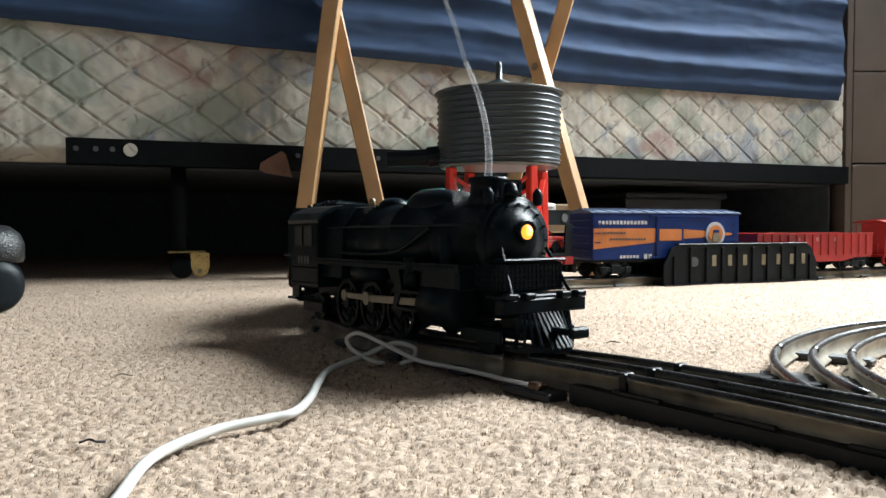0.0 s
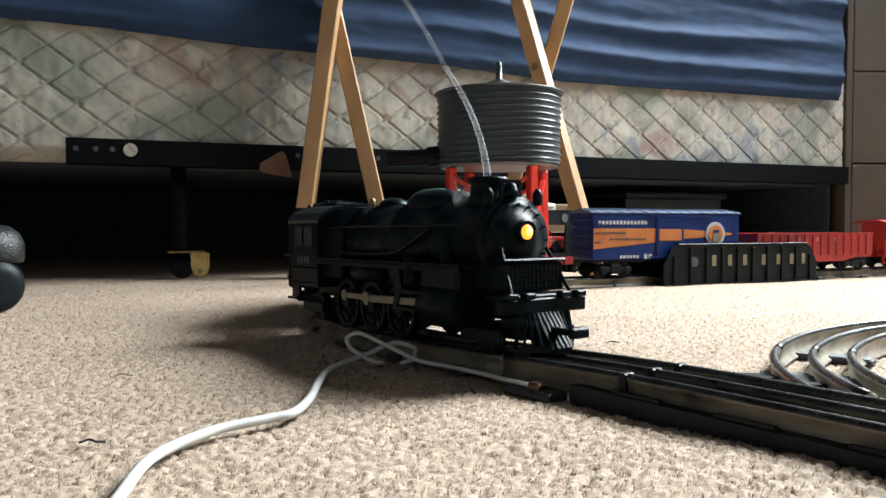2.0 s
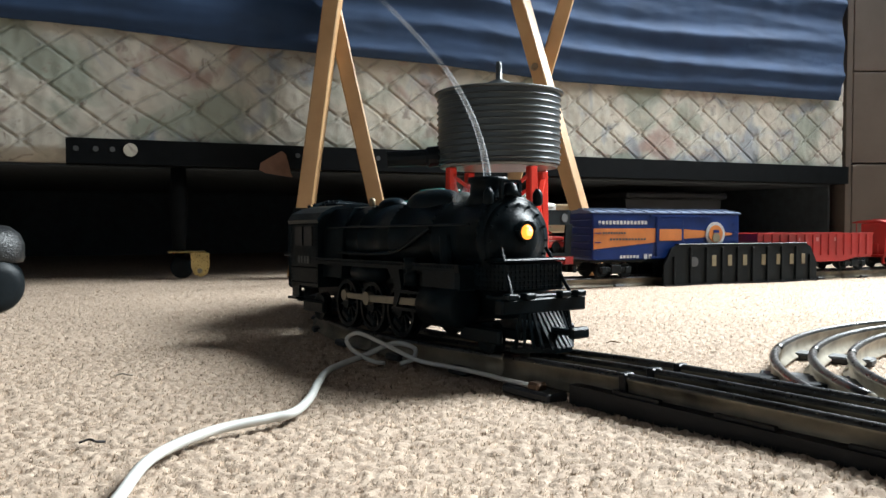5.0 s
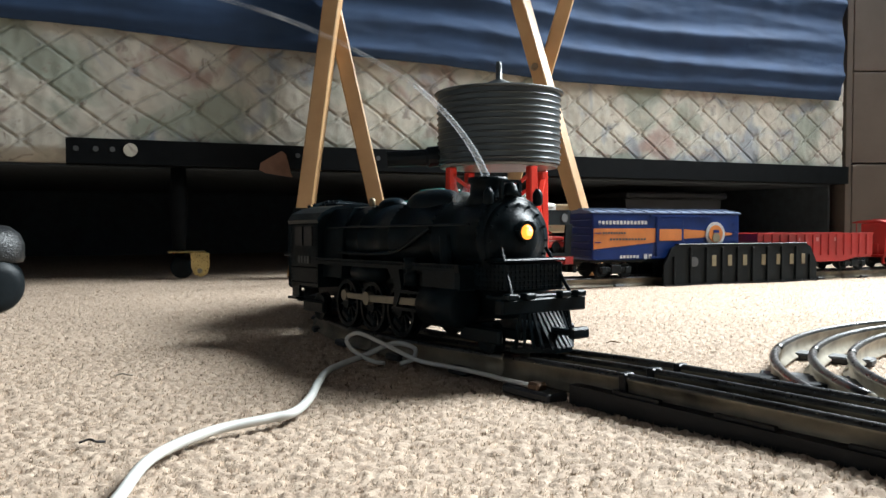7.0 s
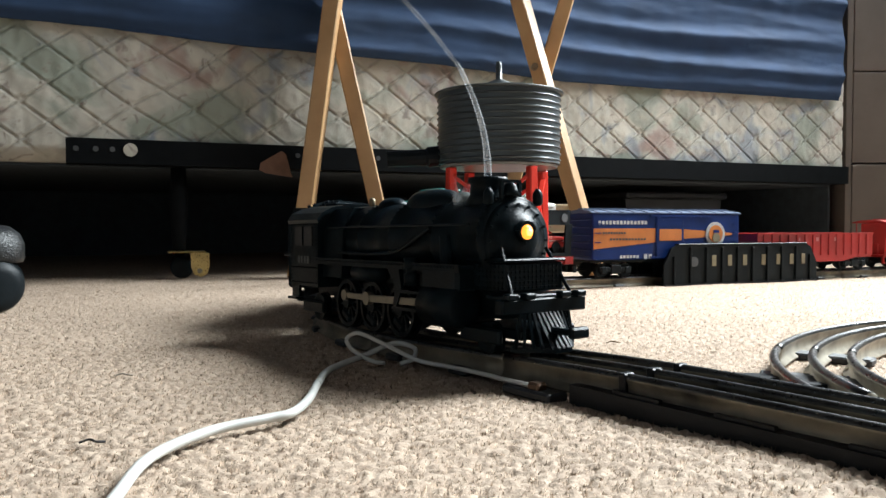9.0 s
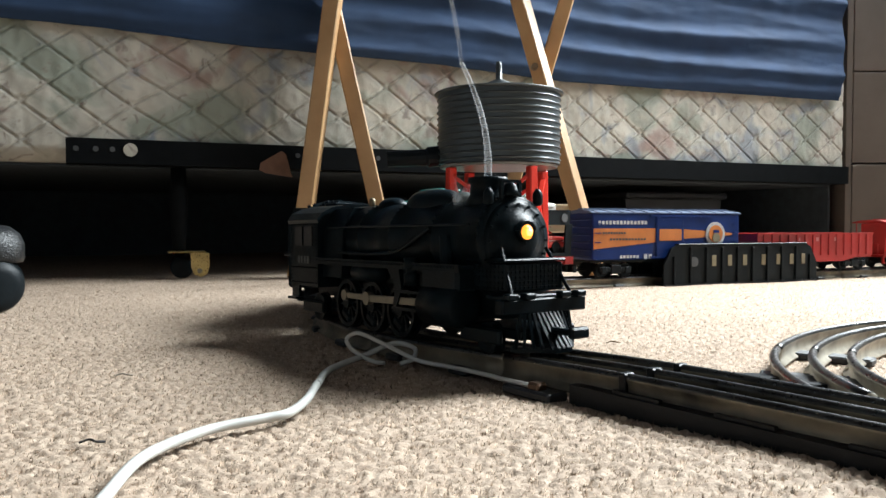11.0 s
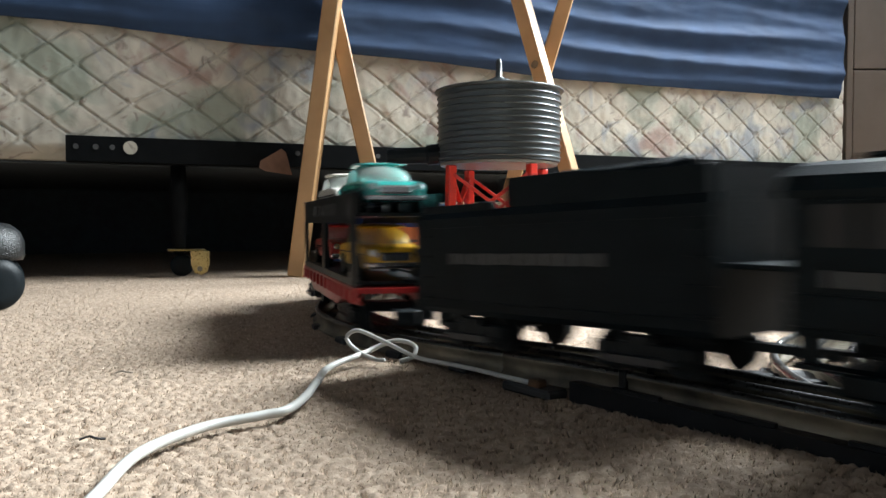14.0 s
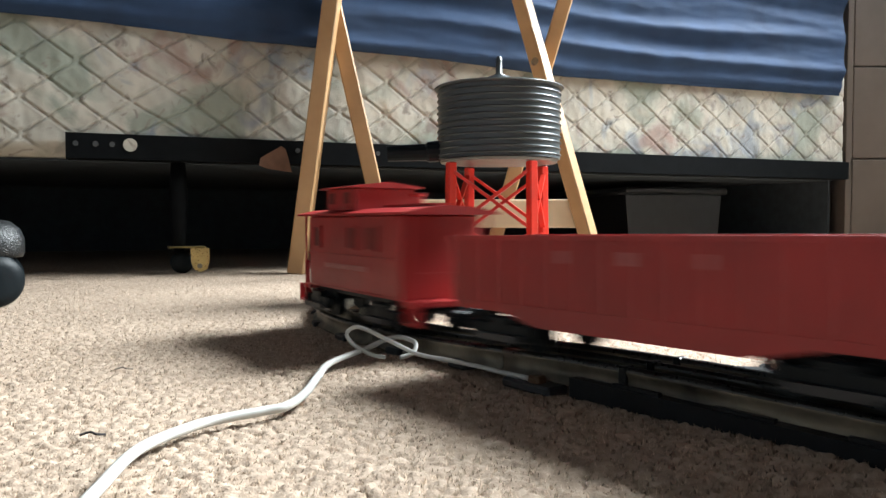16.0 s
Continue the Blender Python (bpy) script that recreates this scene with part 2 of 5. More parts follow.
def carpet_patch(name, x0, x1, y0, y1, cell, rng, tuft=0.0031, high=0.0015):
    """Twisted pile: one rounded bump per tuft over a slow swell."""
    nx, ny = int((x1 - x0) / cell) + 1, int((y1 - y0) / cell) + 1
    X, Y = np.meshgrid(np.linspace(x0, x1, nx), np.linspace(y0, y1, ny))
    ox, oy = -2.5, -2.0
    gx, gy = np.floor((X - ox) / tuft).astype(int), np.floor((Y - oy) / tuft).astype(int)
    jx, jy, jh = rng
    n = jx.shape[0]
    best = np.full(X.shape, 9.0)
    top = np.zeros(X.shape)
    for a in (-1, 0, 1):
        for b in (-1, 0, 1):
            i, j = (gx + a) % n, (gy + b) % n
            cx, cy = ox + (gx + a + jx[i, j]) * tuft, oy + (gy + b + jy[i, j]) * tuft
            d = ((X - cx) ** 2 + (Y - cy) ** 2) / (tuft * tuft)
            near = d < best
            best, top = np.where(near, d, best), np.where(near, jh[i, j], top)
    Z = high * (np.clip(1 - best * 1.5, 0, 1) * (0.55 + 0.75 * top) - 0.8)
    Z += 0.005 * np.exp(-((X - 0.14) ** 2 + (Y - 0.25) ** 2) / 0.011) + 0.0006 * np.sin(X * 41 + 1.3 * np.sin(Y * 29)) * np.sin(Y * 47 + np.sin(X * 23))
    edge = np.minimum(np.minimum(X - x0, x1 - X), np.minimum(Y - y0, y1 - Y))
    Z = np.where(edge < cell * 0.5, -0.0022, Z)
    co = np.stack([X, Y, Z], -1).reshape(-1, 3)
    idx = np.arange(nx * ny).reshape(ny, nx)
    q = np.stack([idx[:-1, :-1], idx[:-1, 1:], idx[1:, 1:], idx[1:, :-1]], -1).reshape(-1, 4)
    return co, q


def build_floor():
    r = np.random.RandomState(3)
    rng = [r.rand(512, 512) for _ in range(3)]
    cos, qs, base = [], [], 0
    patches = [(-0.42, 0.42, 0.09, 0.62, 0.0011), (-0.9, -0.42, 0.09, 0.62, 0.008), (0.42, 1.1, 0.09, 0.62, 0.008),
               (-0.62, 0.7, 0.62, 1.05, 0.0018), (-0.9, -0.62, 0.62, 1.05, 0.006), (0.7, 1.1, 0.62, 1.05, 0.006), (-0.9, 1.1, 1.05, 1.72, 0.0042), (-0.9, 1.1, 1.72, ROOM["y1"], 0.02), (-0.9, 1.1, ROOM["y0"], 0.09, 0.02),
               (ROOM["x0"], -0.9, ROOM["y0"], ROOM["y1"], 0.03), (1.1, ROOM["x1"], ROOM["y0"], ROOM["y1"], 0.03)]
    for p in patches:
        co, q = carpet_patch("carpet", *p, rng)
        cos.append(co)
        qs.append(q + base)
        base += len(co)
    co, q = np.concatenate(cos), np.concatenate(qs)
    me = bpy.data.meshes.new("floor")
    me.vertices.add(len(co))
    me.vertices.foreach_set("co", co.astype(np.float32).ravel())
    me.loops.add(len(q) * 4)
    me.loops.foreach_set("vertex_index", q.astype(np.int32).ravel())
    me.polygons.add(len(q))
    me.polygons.foreach_set("loop_start", np.arange(0, len(q) * 4, 4, dtype=np.int32))
    me.polygons.foreach_set("use_smooth", np.ones(len(q), dtype=bool))
    me.update(calc_edges=True)
    me.materials.append(CARPET)
    return tagged(new("floor", me), "beige cut-pile bedroom carpet with flecked tufts", "carpet", kind="structure")


build_floor()


def build_fibres(count, x0, x1, y0, y1, seed, big=1.0):
    """Loose twisted fibre ends standing out of the pile, each a slim blade."""
    r = np.random.RandomState(seed)
    p = np.stack([r.uniform(x0, x1, count), r.uniform(y0, y1, count), np.zeros(count)], 1)
    p[:, 2] = 0.005 * np.exp(-((p[:, 0] - 0.14) ** 2 + (p[:, 1] - 0.25) ** 2) / 0.011) - 0.0012 + 0.0006 * np.sin(p[:, 0] * 41 + 1.3 * np.sin(p[:, 1] * 29)) * np.sin(p[:, 1] * 47 + np.sin(p[:, 0] * 23))
    a, lean = r.uniform(0, 2 * np.pi, count), r.uniform(0.2, 1.1, count)
    tall, wide = big * r.uniform(0.0012, 0.0027, count), big * r.uniform(0.00022, 0.00055, count)
    side = np.stack([-np.sin(a) * wide, np.cos(a) * wide, np.zeros(count)], 1)
    tip = p + np.stack([np.cos(a) * np.sin(lean) * tall, np.sin(a) * np.sin(lean) * tall, np.cos(lean) * tall], 1)
    co = np.stack([p + side, p - side, tip + side * 0.5], 1).reshape(-1, 3)
    me = bpy.data.meshes.new("carpet_fibres")
    me.vertices.add(len(co))
    me.vertices.foreach_set("co", co.astype(np.float32).ravel())
    me.loops.add(len(co))
    me.loops.foreach_set("vertex_index", np.arange(len(co), dtype=np.int32))
    me.polygons.add(count)
    me.polygons.foreach_set("loop_start", np.arange(0, len(co), 3, dtype=np.int32))
    me.update(calc_edges=True)
    up = np.stack([np.cos(a) * 0.35, np.sin(a) * 0.35, np.full(count, 0.93)], 1)
    me.normals_split_custom_set(np.repeat(up, 3, axis=0).tolist())
    me.materials.append(CARPETF)
    return tagged(new("carpet_fibres", me), "loose beige fibre ends of the carpet pile", "carpet fibres", kind="stuff")


build_fibres(260000, -0.36, 0.32, 0.13, 0.48, 11)
build_fibres(170000, -0.62, 0.70, 0.48, 1.12, 12, 1.25)
R_ = ROOM
wmx, wmy, H_ = (R_["x0"] + R_["x1"]) / 2, (R_["y0"] + R_["y1"]) / 2, R_["h"]
lx, ly = R_["x1"] - R_["x0"], R_["y1"] - R_["y0"]
for nm, size, at in (("wall_north", (lx, 0.1, H_), (wmx, R_["y1"] + 0.05, H_ / 2)), ("wall_south", (lx, 0.1, H_), (wmx, R_["y0"] - 0.05, H_ / 2)),
                     ("wall_west", (0.1, ly + 0.2, H_), (R_["x0"] - 0.05, wmy, H_ / 2))):
    tagged(part(nm, boxes((size, at)), WALL), "plain painted bedroom wall", "wall", kind="structure")
tagged(part("ceiling", boxes(((lx + 0.2, ly + 0.2, 0.1), (wmx, wmy, H_ + 0.05))), CEIL), "plain white ceiling", "ceiling", kind="structure")
tagged(part("subfloor", boxes(((lx + 0.2, ly + 0.2, 0.05), (wmx, wmy, -0.04))), WALL), "plain floor slab under the carpet", "floor", kind="structure")
wx = R_["x1"] + 0.05
tagged(part("wall_east", boxes(((0.1, WIN["y0"] - R_["y0"] + 0.1, H_), (wx, (WIN["y0"] + R_["y0"] - 0.1) / 2, H_ / 2)),
                               ((0.1, R_["y1"] + 0.1 - WIN["y1"], H_), (wx, (WIN["y1"] + R_["y1"] + 0.1) / 2, H_ / 2)),
                               ((0.1, WIN["y1"] - WIN["y0"], WIN["z0"]), (wx, 1.2, WIN["z0"] / 2)),
                               ((0.1, WIN["y1"] - WIN["y0"], H_ - WIN["z1"]), (wx, 1.2, (H_ + WIN["z1"]) / 2))), WALL),
       "plain painted wall with a window opening", "wall", kind="structure")
win = thing("window_1", "white window frame letting in daylight", "window", kind="structure")
part("window_frame", boxes(((0.04, 1.2, 0.04), (wx, 1.2, WIN["z0"] + 0.02)), ((0.04, 1.2, 0.04), (wx, 1.2, WIN["z1"] - 0.02)),
                           ((0.04, 0.04, 1.02), (wx, WIN["y0"] + 0.02, 1.25)), ((0.04, 0.04, 1.02), (wx, WIN["y1"] - 0.02, 1.25))), CEIL, win)

# ---- bed: base with quilted ticking, steel frame, sheet ----
BED = Matrix.Translation((-0.4917, 1.0056, 0)) @ Matrix.Rotation(radians(22), 4, "Z")
# bed space: x along the long side, y into the bed, z up; its near face lies at y = 0


def quilt(z0, z1, x0, x1):
    """Diamond quilting: padded lozenges between stitched grooves, with a small stitched ring at every second crossing."""
    wide, tall = 0.066, 0.0488
    nx, nz = int((x1 - x0) / 0.0023), int((z1 - z0) / 0.0021)
    bm = bmesh.new()
    grid = []
    for j in range(nz + 1):
        row = []
        for i in range(nx + 1):
            x, z = x0 + i * (x1 - x0) / nx, z0 + j * (z1 - z0) / nz
            # the cloth was fed unevenly: the pattern drifts a little along the side
            drift = 0.013 * min(1, max(0, (x - 0.3) / 0.12)) * min(1, max(0, (1.3 - x) / 0.25)) - 0.014 * min(1, max(0, (0.15 - x) / 0.07))
            p = (x - drift - 0.1587 + 0.002 * noise.noise((x * 9, z * 9, 3))) / wide
            q = (z - 0.2818 - 0.004 * max(0, (x - 0.95) / 0.27) + 0.0015 * noise.noise((x * 8, z * 8, 9))) / tall
            u, v = (p + q) % 1, (p - q) % 1
            d = min(u, 1 - u, v, 1 - v)
            ring = math.hypot((p - round(p)) * wide, (q - round(q)) * tall)
            pad = 0.0034 * (1 - math.exp(-d / 0.026)) + 0.0024 * min(d, 0.3) + 0.0016 * math.exp(-((d - 0.06) / 0.025) ** 2)
            pad += 0.0014 * noise.noise((x * 30, z * 30, 1)) + 0.0007 * noise.noise((x * 95, z * 60, 2))
            if ring < 0.011:
                pad = pad + (0.0022 - pad) * max(0, 1 - ring / 0.0065) - 0.0012 * math.exp(-((ring - 0.0062) / 0.0015) ** 2)
            e = min(1, (z - z0) / 0.02, (z1 - z) / 0.02)
            row.append(bm.verts.new((x, -pad * (0.3 + 0.7 * max(0, e)) + 0.012 * (1 - max(0, e)) ** 2, z)))
        grid.append(row)
    for a, b in zip(grid, grid[1:]):
        for i in range(nx):
            bm.faces.new((a[i], a[i + 1], b[i + 1], b[i]))
    back = [bm.verts.new(p) for p in ((x0, 0.9, z0), (x1, 0.9, z0), (x1, 0.9, z1), (x0, 0.9, z1))]
    bm.faces.new(list(reversed(grid[0])) + [back[0], back[1]])
    bm.faces.new(grid[-1] + [back[2], back[3]])
    bm.faces.new([r[0] for r in grid] + [back[3], back[0]])
    bm.faces.new([r[-1] for r in reversed(grid)] + [back[1], back[2]])
    bm.faces.new(list(reversed(back)))
    bmesh.ops.recalc_face_normals(bm, faces=bm.faces[:])
    return bm


base = thing("box_spring", "box spring in faded floral quilted ticking on a steel frame", "bed base", BED)
part("quilted_cover", quilt(0.157, 0.37, -0.9, 1.378), TICKING, base, smooth=True)


def sheet_mesh():
    bm = bmesh.new()
    x0, x1, z1 = -0.9, 1.358, 0.70
    nx, nz = 300, 110
    front, rear = [], []
    for j in range(nz + 1):
        rf, rr = [], []
        for i in range(nx + 1):
            x = x0 + (x1 - x0) * i / nx
            hem = float(np.interp(x, (-0.9, -0.01, 0.06, 0.2, 0.33, 0.52, 0.74, 0.97, 1.36), (0.336, 0.334, 0.3325, 0.3255, 0.323, 0.321, 0.3105, 0.3125, 0.3165))) + 0.0009 * noise.noise((x * 19, 4, 0))
            z = hem + (z1 - hem) * j / nz
            fold = 1.0 - 1.6 * abs(math.sin((z - hem) * 50 + 0.5 + x * 0.5 + 2.3 * noise.noise((x * 1.5, z * 5, 2)))) ** 1.3
            y = -0.022 - 0.0062 * fold * min(1, j / 5) * (0.25 + 1.9 * abs(noise.noise((x * 1.6, z * 9, 8))))
            y -= 0.005 * noise.noise((x * 1.3, z * 14, 5)) + 0.0040 * noise.noise((x * 4, z * 48, 6)) + 0.0012 * noise.noise((x * 30, z * 110, 7))
            y += 0.012 * max(0.0, 1 - (z - hem) / 0.016) ** 1.5
            y = min(y, -0.0085)
            if j == 0:
                y -= 0.003
            rf.append(bm.verts.new((x, y, z)))
            rr.append(bm.verts.new((x, y + 0.003, z)))
        front.append(rf)
        rear.append(rr)
    for j in range(nz):
        for i in range(nx):
            bm.faces.new((front[j][i], front[j][i + 1], front[j + 1][i + 1], front[j + 1][i]))
            bm.faces.new((rear[j][i + 1], rear[j][i], rear[j + 1][i], rear[j + 1][i + 1]))
    for i in range(nx):
        bm.faces.new((front[0][i + 1], front[0][i], rear[0][i], rear[0][i + 1]))
    top = [bm.verts.new(p) for p in ((x0, 0.9, z1), (x1, 0.9, z1))]
    bm.faces.new(front[-1] + [top[1], top[0]])
    return bm


sheet = thing("bed_sheet", "wrinkled navy blue cotton sheet hanging over the mattress", "bedding", BED)
part("cloth", sheet_mesh(), SHEET, sheet, smooth=True)
mattress = thing("mattress", "mattress under a navy sheet", "mattress", BED)
part("body", boxes(((2.2, 0.86, 0.31), (0.24, 0.46, 0.53)), bevel=0.02), SHEET, mattress)

# unseen sheets, added to shut light out at the bed's far sides
light_block = thing("under_bed_light_block", "added dark sheets that keep light out from under the bed", "valance", BED)
# slate tone set to the dim shade under the bed
UNDERBED = mat("under_bed_shade", (0.036, 0.046, 0.054), 0.9)
part("cloth", boxes(((2.28, 0.006, 0.158), (0.24, 0.93, 0.079))), UNDERBED, light_block)
part("cloth", boxes(((0.006, 0.9, 0.158), (-0.9, 0.48, 0.079))), UNDERBED, light_block)
part("cloth", boxes(((0.006, 0.9, 0.158), (1.382, 0.48, 0.079))), UNDERBED, light_block)
part("dust_cover", boxes(((2.27, 0.9, 0.003), (0.245, 0.47, 0.1545))), UNDERBED, base, "black dust cover under the base")
frame_ = thing("steel_bed_rails", "blue-black steel angle bed frame on castors", "bed frame", BED)
bm = boxes(((1.384, 0.004, 0.033), (0.692, -0.012, 0.1715)), ((1.384, 0.05, 0.004), (0.692, 0.015, 0.1565)))
part("angle_rail", bm, ANGLE, frame_)
for hx, hr in ((0.0775, 0.0088), (0.0555, 0.0034), (0.0355, 0.0036), (0.012, 0.0034), (0.3, 0.0034), (0.42, 0.0034)):
    bm = lathe(bmesh.new(), [(hr, 0), (hr, 0.0012)], (hx, -0.0152, 0.174 if hr < 0.009 else 0.1715), "y", 20)
    part("hole", bm, TICKING if hr > 0.008 else DIMPRINT, frame_, "round punched hole showing the ticking" if hr > 0.008 else "")
bm = boxes(((0.014, 0.004, 0.115), (0.157, 0.026, 0.1)), ((0.004, 0.02, 0.115), (0.15, 0.038, 0.1)))
part("leg", bm, ANGLE, frame_)
bm = lathe(bmesh.new(), [(0.010, 0.155), (0.0125, 0.12), (0.0115, 0.08), (0.009, 0.045), (0.008, 0.03)], (0.155, 0.02, 0), "z", 20)
part("tapered_post", bm, ANGLE, frame_, smooth=True)
cst = part("castor", lathe(bmesh.new(), [(0.008, -0.012), (0.015, -0.010), (0.0155, 0), (0.015, 0.010), (0.008, 0.012)], (0.158, 0.015, 0.0155), "y", 24), BLACKP, frame_, "black castor wheel", True)
part("fork_plate", prism(bmesh.new(), [(0.168, 0.036), (0.193, 0.036), (0.193, 0.018), (0.190, 0.007), (0.182, 0.003), (0.173, 0.006), (0.169, 0.016)], -0.012, -0.009), BRASS, cst, "shiny brass fork plate")
part("fork_top", boxes(((0.05, 0.03, 0.0022), (0.164, 0.004, 0.0372)), bevel=0.001), BRASS, cst)
part("axle", lathe(bmesh.new(), [(0.0035, 0), (0.0035, 0.003)], (0.180, -0.0145, 0.0115), "y", 12), STEEL, cst)
for o_ in frame_.children:
    if o_.name.split(".")[0] in ("leg", "tapered_post", "castor"):
        o_.location.x = -0.016
bm = prism(bmesh.new(), [(0.2415, 0.150), (0.2435, 0.160), (0.272, 0.1775), (0.278, 0.173), (0.287, 0.141), (0.25, 0.146)], -0.04, -0.0375)
tag_ = thing("cardboard_corner", "brown cardboard flap caught on the steel bed rail", "cardboard", BED)
part("flap", bm, mat("brown_card", (0.16, 0.085, 0.055), 0.8), tag_)

# ---- tray table on crossed wooden legs ----


def bar(p0, p1, w, t, bevel=0.0015, spin=0.0):
    """A straight batten of width w and thickness t between two points."""
    a, b = Vector(p0), Vector(p1)
    d = b - a
    bm = bmesh.new()
    box(bm, (w, t, d.length), (0, 0, 0), bevel)
    m = Matrix.Translation((a + b) / 2) @ d.to_track_quat("Z", "Y").to_matrix().to_4x4() @ Matrix.Rotation(radians(spin), 4, "Z")
    bmesh.ops.transform(bm, matrix=m, verts=bm.verts[:])
    return bm


table = thing("folding_stand", "folding pine stand with crossed legs standing on carpet", "folding stand")
for p0, p1, w, t, sp in (((-0.2044, 1.07, 0.0), (-0.1388, 1.07, 0.48), 0.031, 0.022, 0), ((-0.0715, 1.10, 0.0), (-0.1771, 1.0944, 0.48), 0.033, 0.022, 0),
                         ((0.2173, 1.07, 0.0), (0.0791, 1.07, 0.48), 0.021, 0.019, 47), ((0.0605, 1.10, 0.0), (0.1997, 1.0944, 0.48), 0.028, 0.02, 0)):
    part("leg", bar(p0, p1, w, t, spin=sp), WOOD, table)
part("pivot_bolt", lathe(bmesh.new(), [(0.0045, -0.012), (0.0045, 0.0), (0.001, 0.002)], (0.1247, 1.0585, 0.29), "y", 14), mat("brown_bolt", (0.13, 0.08, 0.04), 0.5), table, "brown round pivot bolt")
part("crossbar", bar((-0.092, 1.087, 0.0837), (0.192, 1.087, 0.0837), 0.014, 0.04), WOODLIT, table, "pine crossbar with its direct light put into the colour")

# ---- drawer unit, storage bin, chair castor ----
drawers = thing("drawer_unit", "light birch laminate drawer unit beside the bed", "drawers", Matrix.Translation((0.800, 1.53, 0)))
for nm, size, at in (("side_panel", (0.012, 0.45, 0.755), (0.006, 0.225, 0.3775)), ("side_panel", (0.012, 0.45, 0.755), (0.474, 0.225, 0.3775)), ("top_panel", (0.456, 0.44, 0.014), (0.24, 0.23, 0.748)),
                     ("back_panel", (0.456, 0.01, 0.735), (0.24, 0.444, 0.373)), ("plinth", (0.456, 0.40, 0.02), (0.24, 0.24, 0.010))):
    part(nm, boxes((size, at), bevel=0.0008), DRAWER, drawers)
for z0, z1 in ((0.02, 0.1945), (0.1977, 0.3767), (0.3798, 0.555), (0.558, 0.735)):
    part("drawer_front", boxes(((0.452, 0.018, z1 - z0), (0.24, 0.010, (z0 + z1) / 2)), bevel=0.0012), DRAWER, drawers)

bin_ = thing("storage_bin", "translucent plastic storage bin pushed under the bed", "storage bin", Matrix.Translation((0.44, 1.62, 0)) @ Matrix.Rotation(radians(18), 4, "Z"))
part("tub", prism(bmesh.new(), [(-0.10, 0.0), (0.10, 0.0), (0.112, 0.125), (-0.112, 0.125)], -0.08, 0.25), BIN, bin_)
part("lid", boxes(((0.235, 0.36, 0.014), (0, 0.085, 0.133)), bevel=0.004), BIN, bin_)

chair = thing("office_chair_castor", "black plastic twin-wheel office chair castor on carpet", "castor", Matrix.Translation((-0.401, 0.67, 0)) @ Matrix.Rotation(radians(-40), 4, "Z"))
for sgn in (-1, 1):
    part("wheel", lathe(bmesh.new(), [(0.010, -0.006), (0.0212, -0.006), (0.0225, -0.005), (0.0225, 0.002), (0.0205, 0.0055), (0.012, 0.0072), (0.003, 0.0076)], (0.012 * sgn + 0.014, 0, 0.0225), "x", 32), BLACKP, chair, smooth=True)
part("hood", prism(bmesh.new(), [(0.022 * math.cos(a) * 1.15, 0.026 + 0.022 * math.sin(a)) for a in [math.pi * k / 14 for k in range(15)]], -0.012 + 0.008, 0.012 + 0.008, "yz"), BLACKP, chair)
part("stem", lathe(bmesh.new(), [(0.006, 0.03), (0.006, 0.06)], (0, 0, 0), "z", 16), CHROME, chair)
part("base_arm", lathe(bmesh.new(), [(0.026, 0.042), (0.0275, 0.046), (0.0275, 0.058), (0.024, 0.067), (0.016, 0.0735), (0.004, 0.0755)], (0.0041, 0.0026, 0), "z", 32), LEATHER, chair, "rounded leathery black plastic end", True)

# ---- tracks ----


def rail_profile():
    """Tubular rail: round head, thin web, folded foot; pairs of offset and height below the head's top."""
    pts = []
    for k in range(9):
        a = math.pi * (1.15 - 1.3 * k / 8)
        pts.append((0.0021 * math.cos(a), -0.0021 + 0.0021 * math.sin(a)))
    right = [(0.0011, -0.0044), (0.0011, -0.0088), (0.0036, -0.0105), (0.0036, -0.0115)]
    return pts + right + [(-a, b) for a, b in reversed(right)]


def sweep(bm, pts, headings, offset, profile, tops):
    rings = []
    for (x, y), h, z in zip(pts, headings, tops):
        nx, ny = -math.sin(h), math.cos(h)
        rings.append([bm.verts.new((x + (offset + a) * nx, y + (offset + a) * ny, z + b)) for a, b in profile])
    n = len(profile)
    for a, b in zip(rings, rings[1:]):
        for k in range(n):
            bm.faces.new((a[k], a[(k + 1) % n], b[(k + 1) % n], b[k]))
    bm.faces.new(rings[0])
    bm.faces.new(list(reversed(rings[-1])))
    bmesh.ops.recalc_face_normals(bm, faces=bm.faces[:])
    return bm


def track_piece(name, label, fn, s0, s1, ties, metal=None, group="train track"):
    tr = thing(name, label, "train track", group=group)
    n = max(2, int((s1 - s0) / 0.012))
    st = [s0 + (s1 - s0) * k / n for k in range(n + 1)]
    P = [fn(s) for s in st]
    for off in (-0.0167, 0, 0.0167):
        r = part("rail", sweep(bmesh.new(), [p[:2] for p in P], [p[2] for p in P], off, rail_profile(), [p[3] for p in P]), metal or RAIL, tr, smooth=True)
        r.data.materials.append(RAILTOP)
        for f in r.data.polygons:
            f.use_smooth = True
            if f.normal.z > 0.2 and f.center.z > min(p[3] for p in P) - 0.004:
                f.material_index = 1
    for k in range(ties):
        s = s0 + (s1 - s0) * (k + 0.5) / ties
        x, y, h, z = fn(s)
        bm = bmesh.new()
        box(bm, (0.014, 0.046, 0.004), (x, y, z - 0.0110), 0.001, Matrix.Rotation(h, 4, "Z"))
        part("tie", bm, TIE, tr)
    return tr


def main_line(s):
    return (*path(s), rail_z(s))


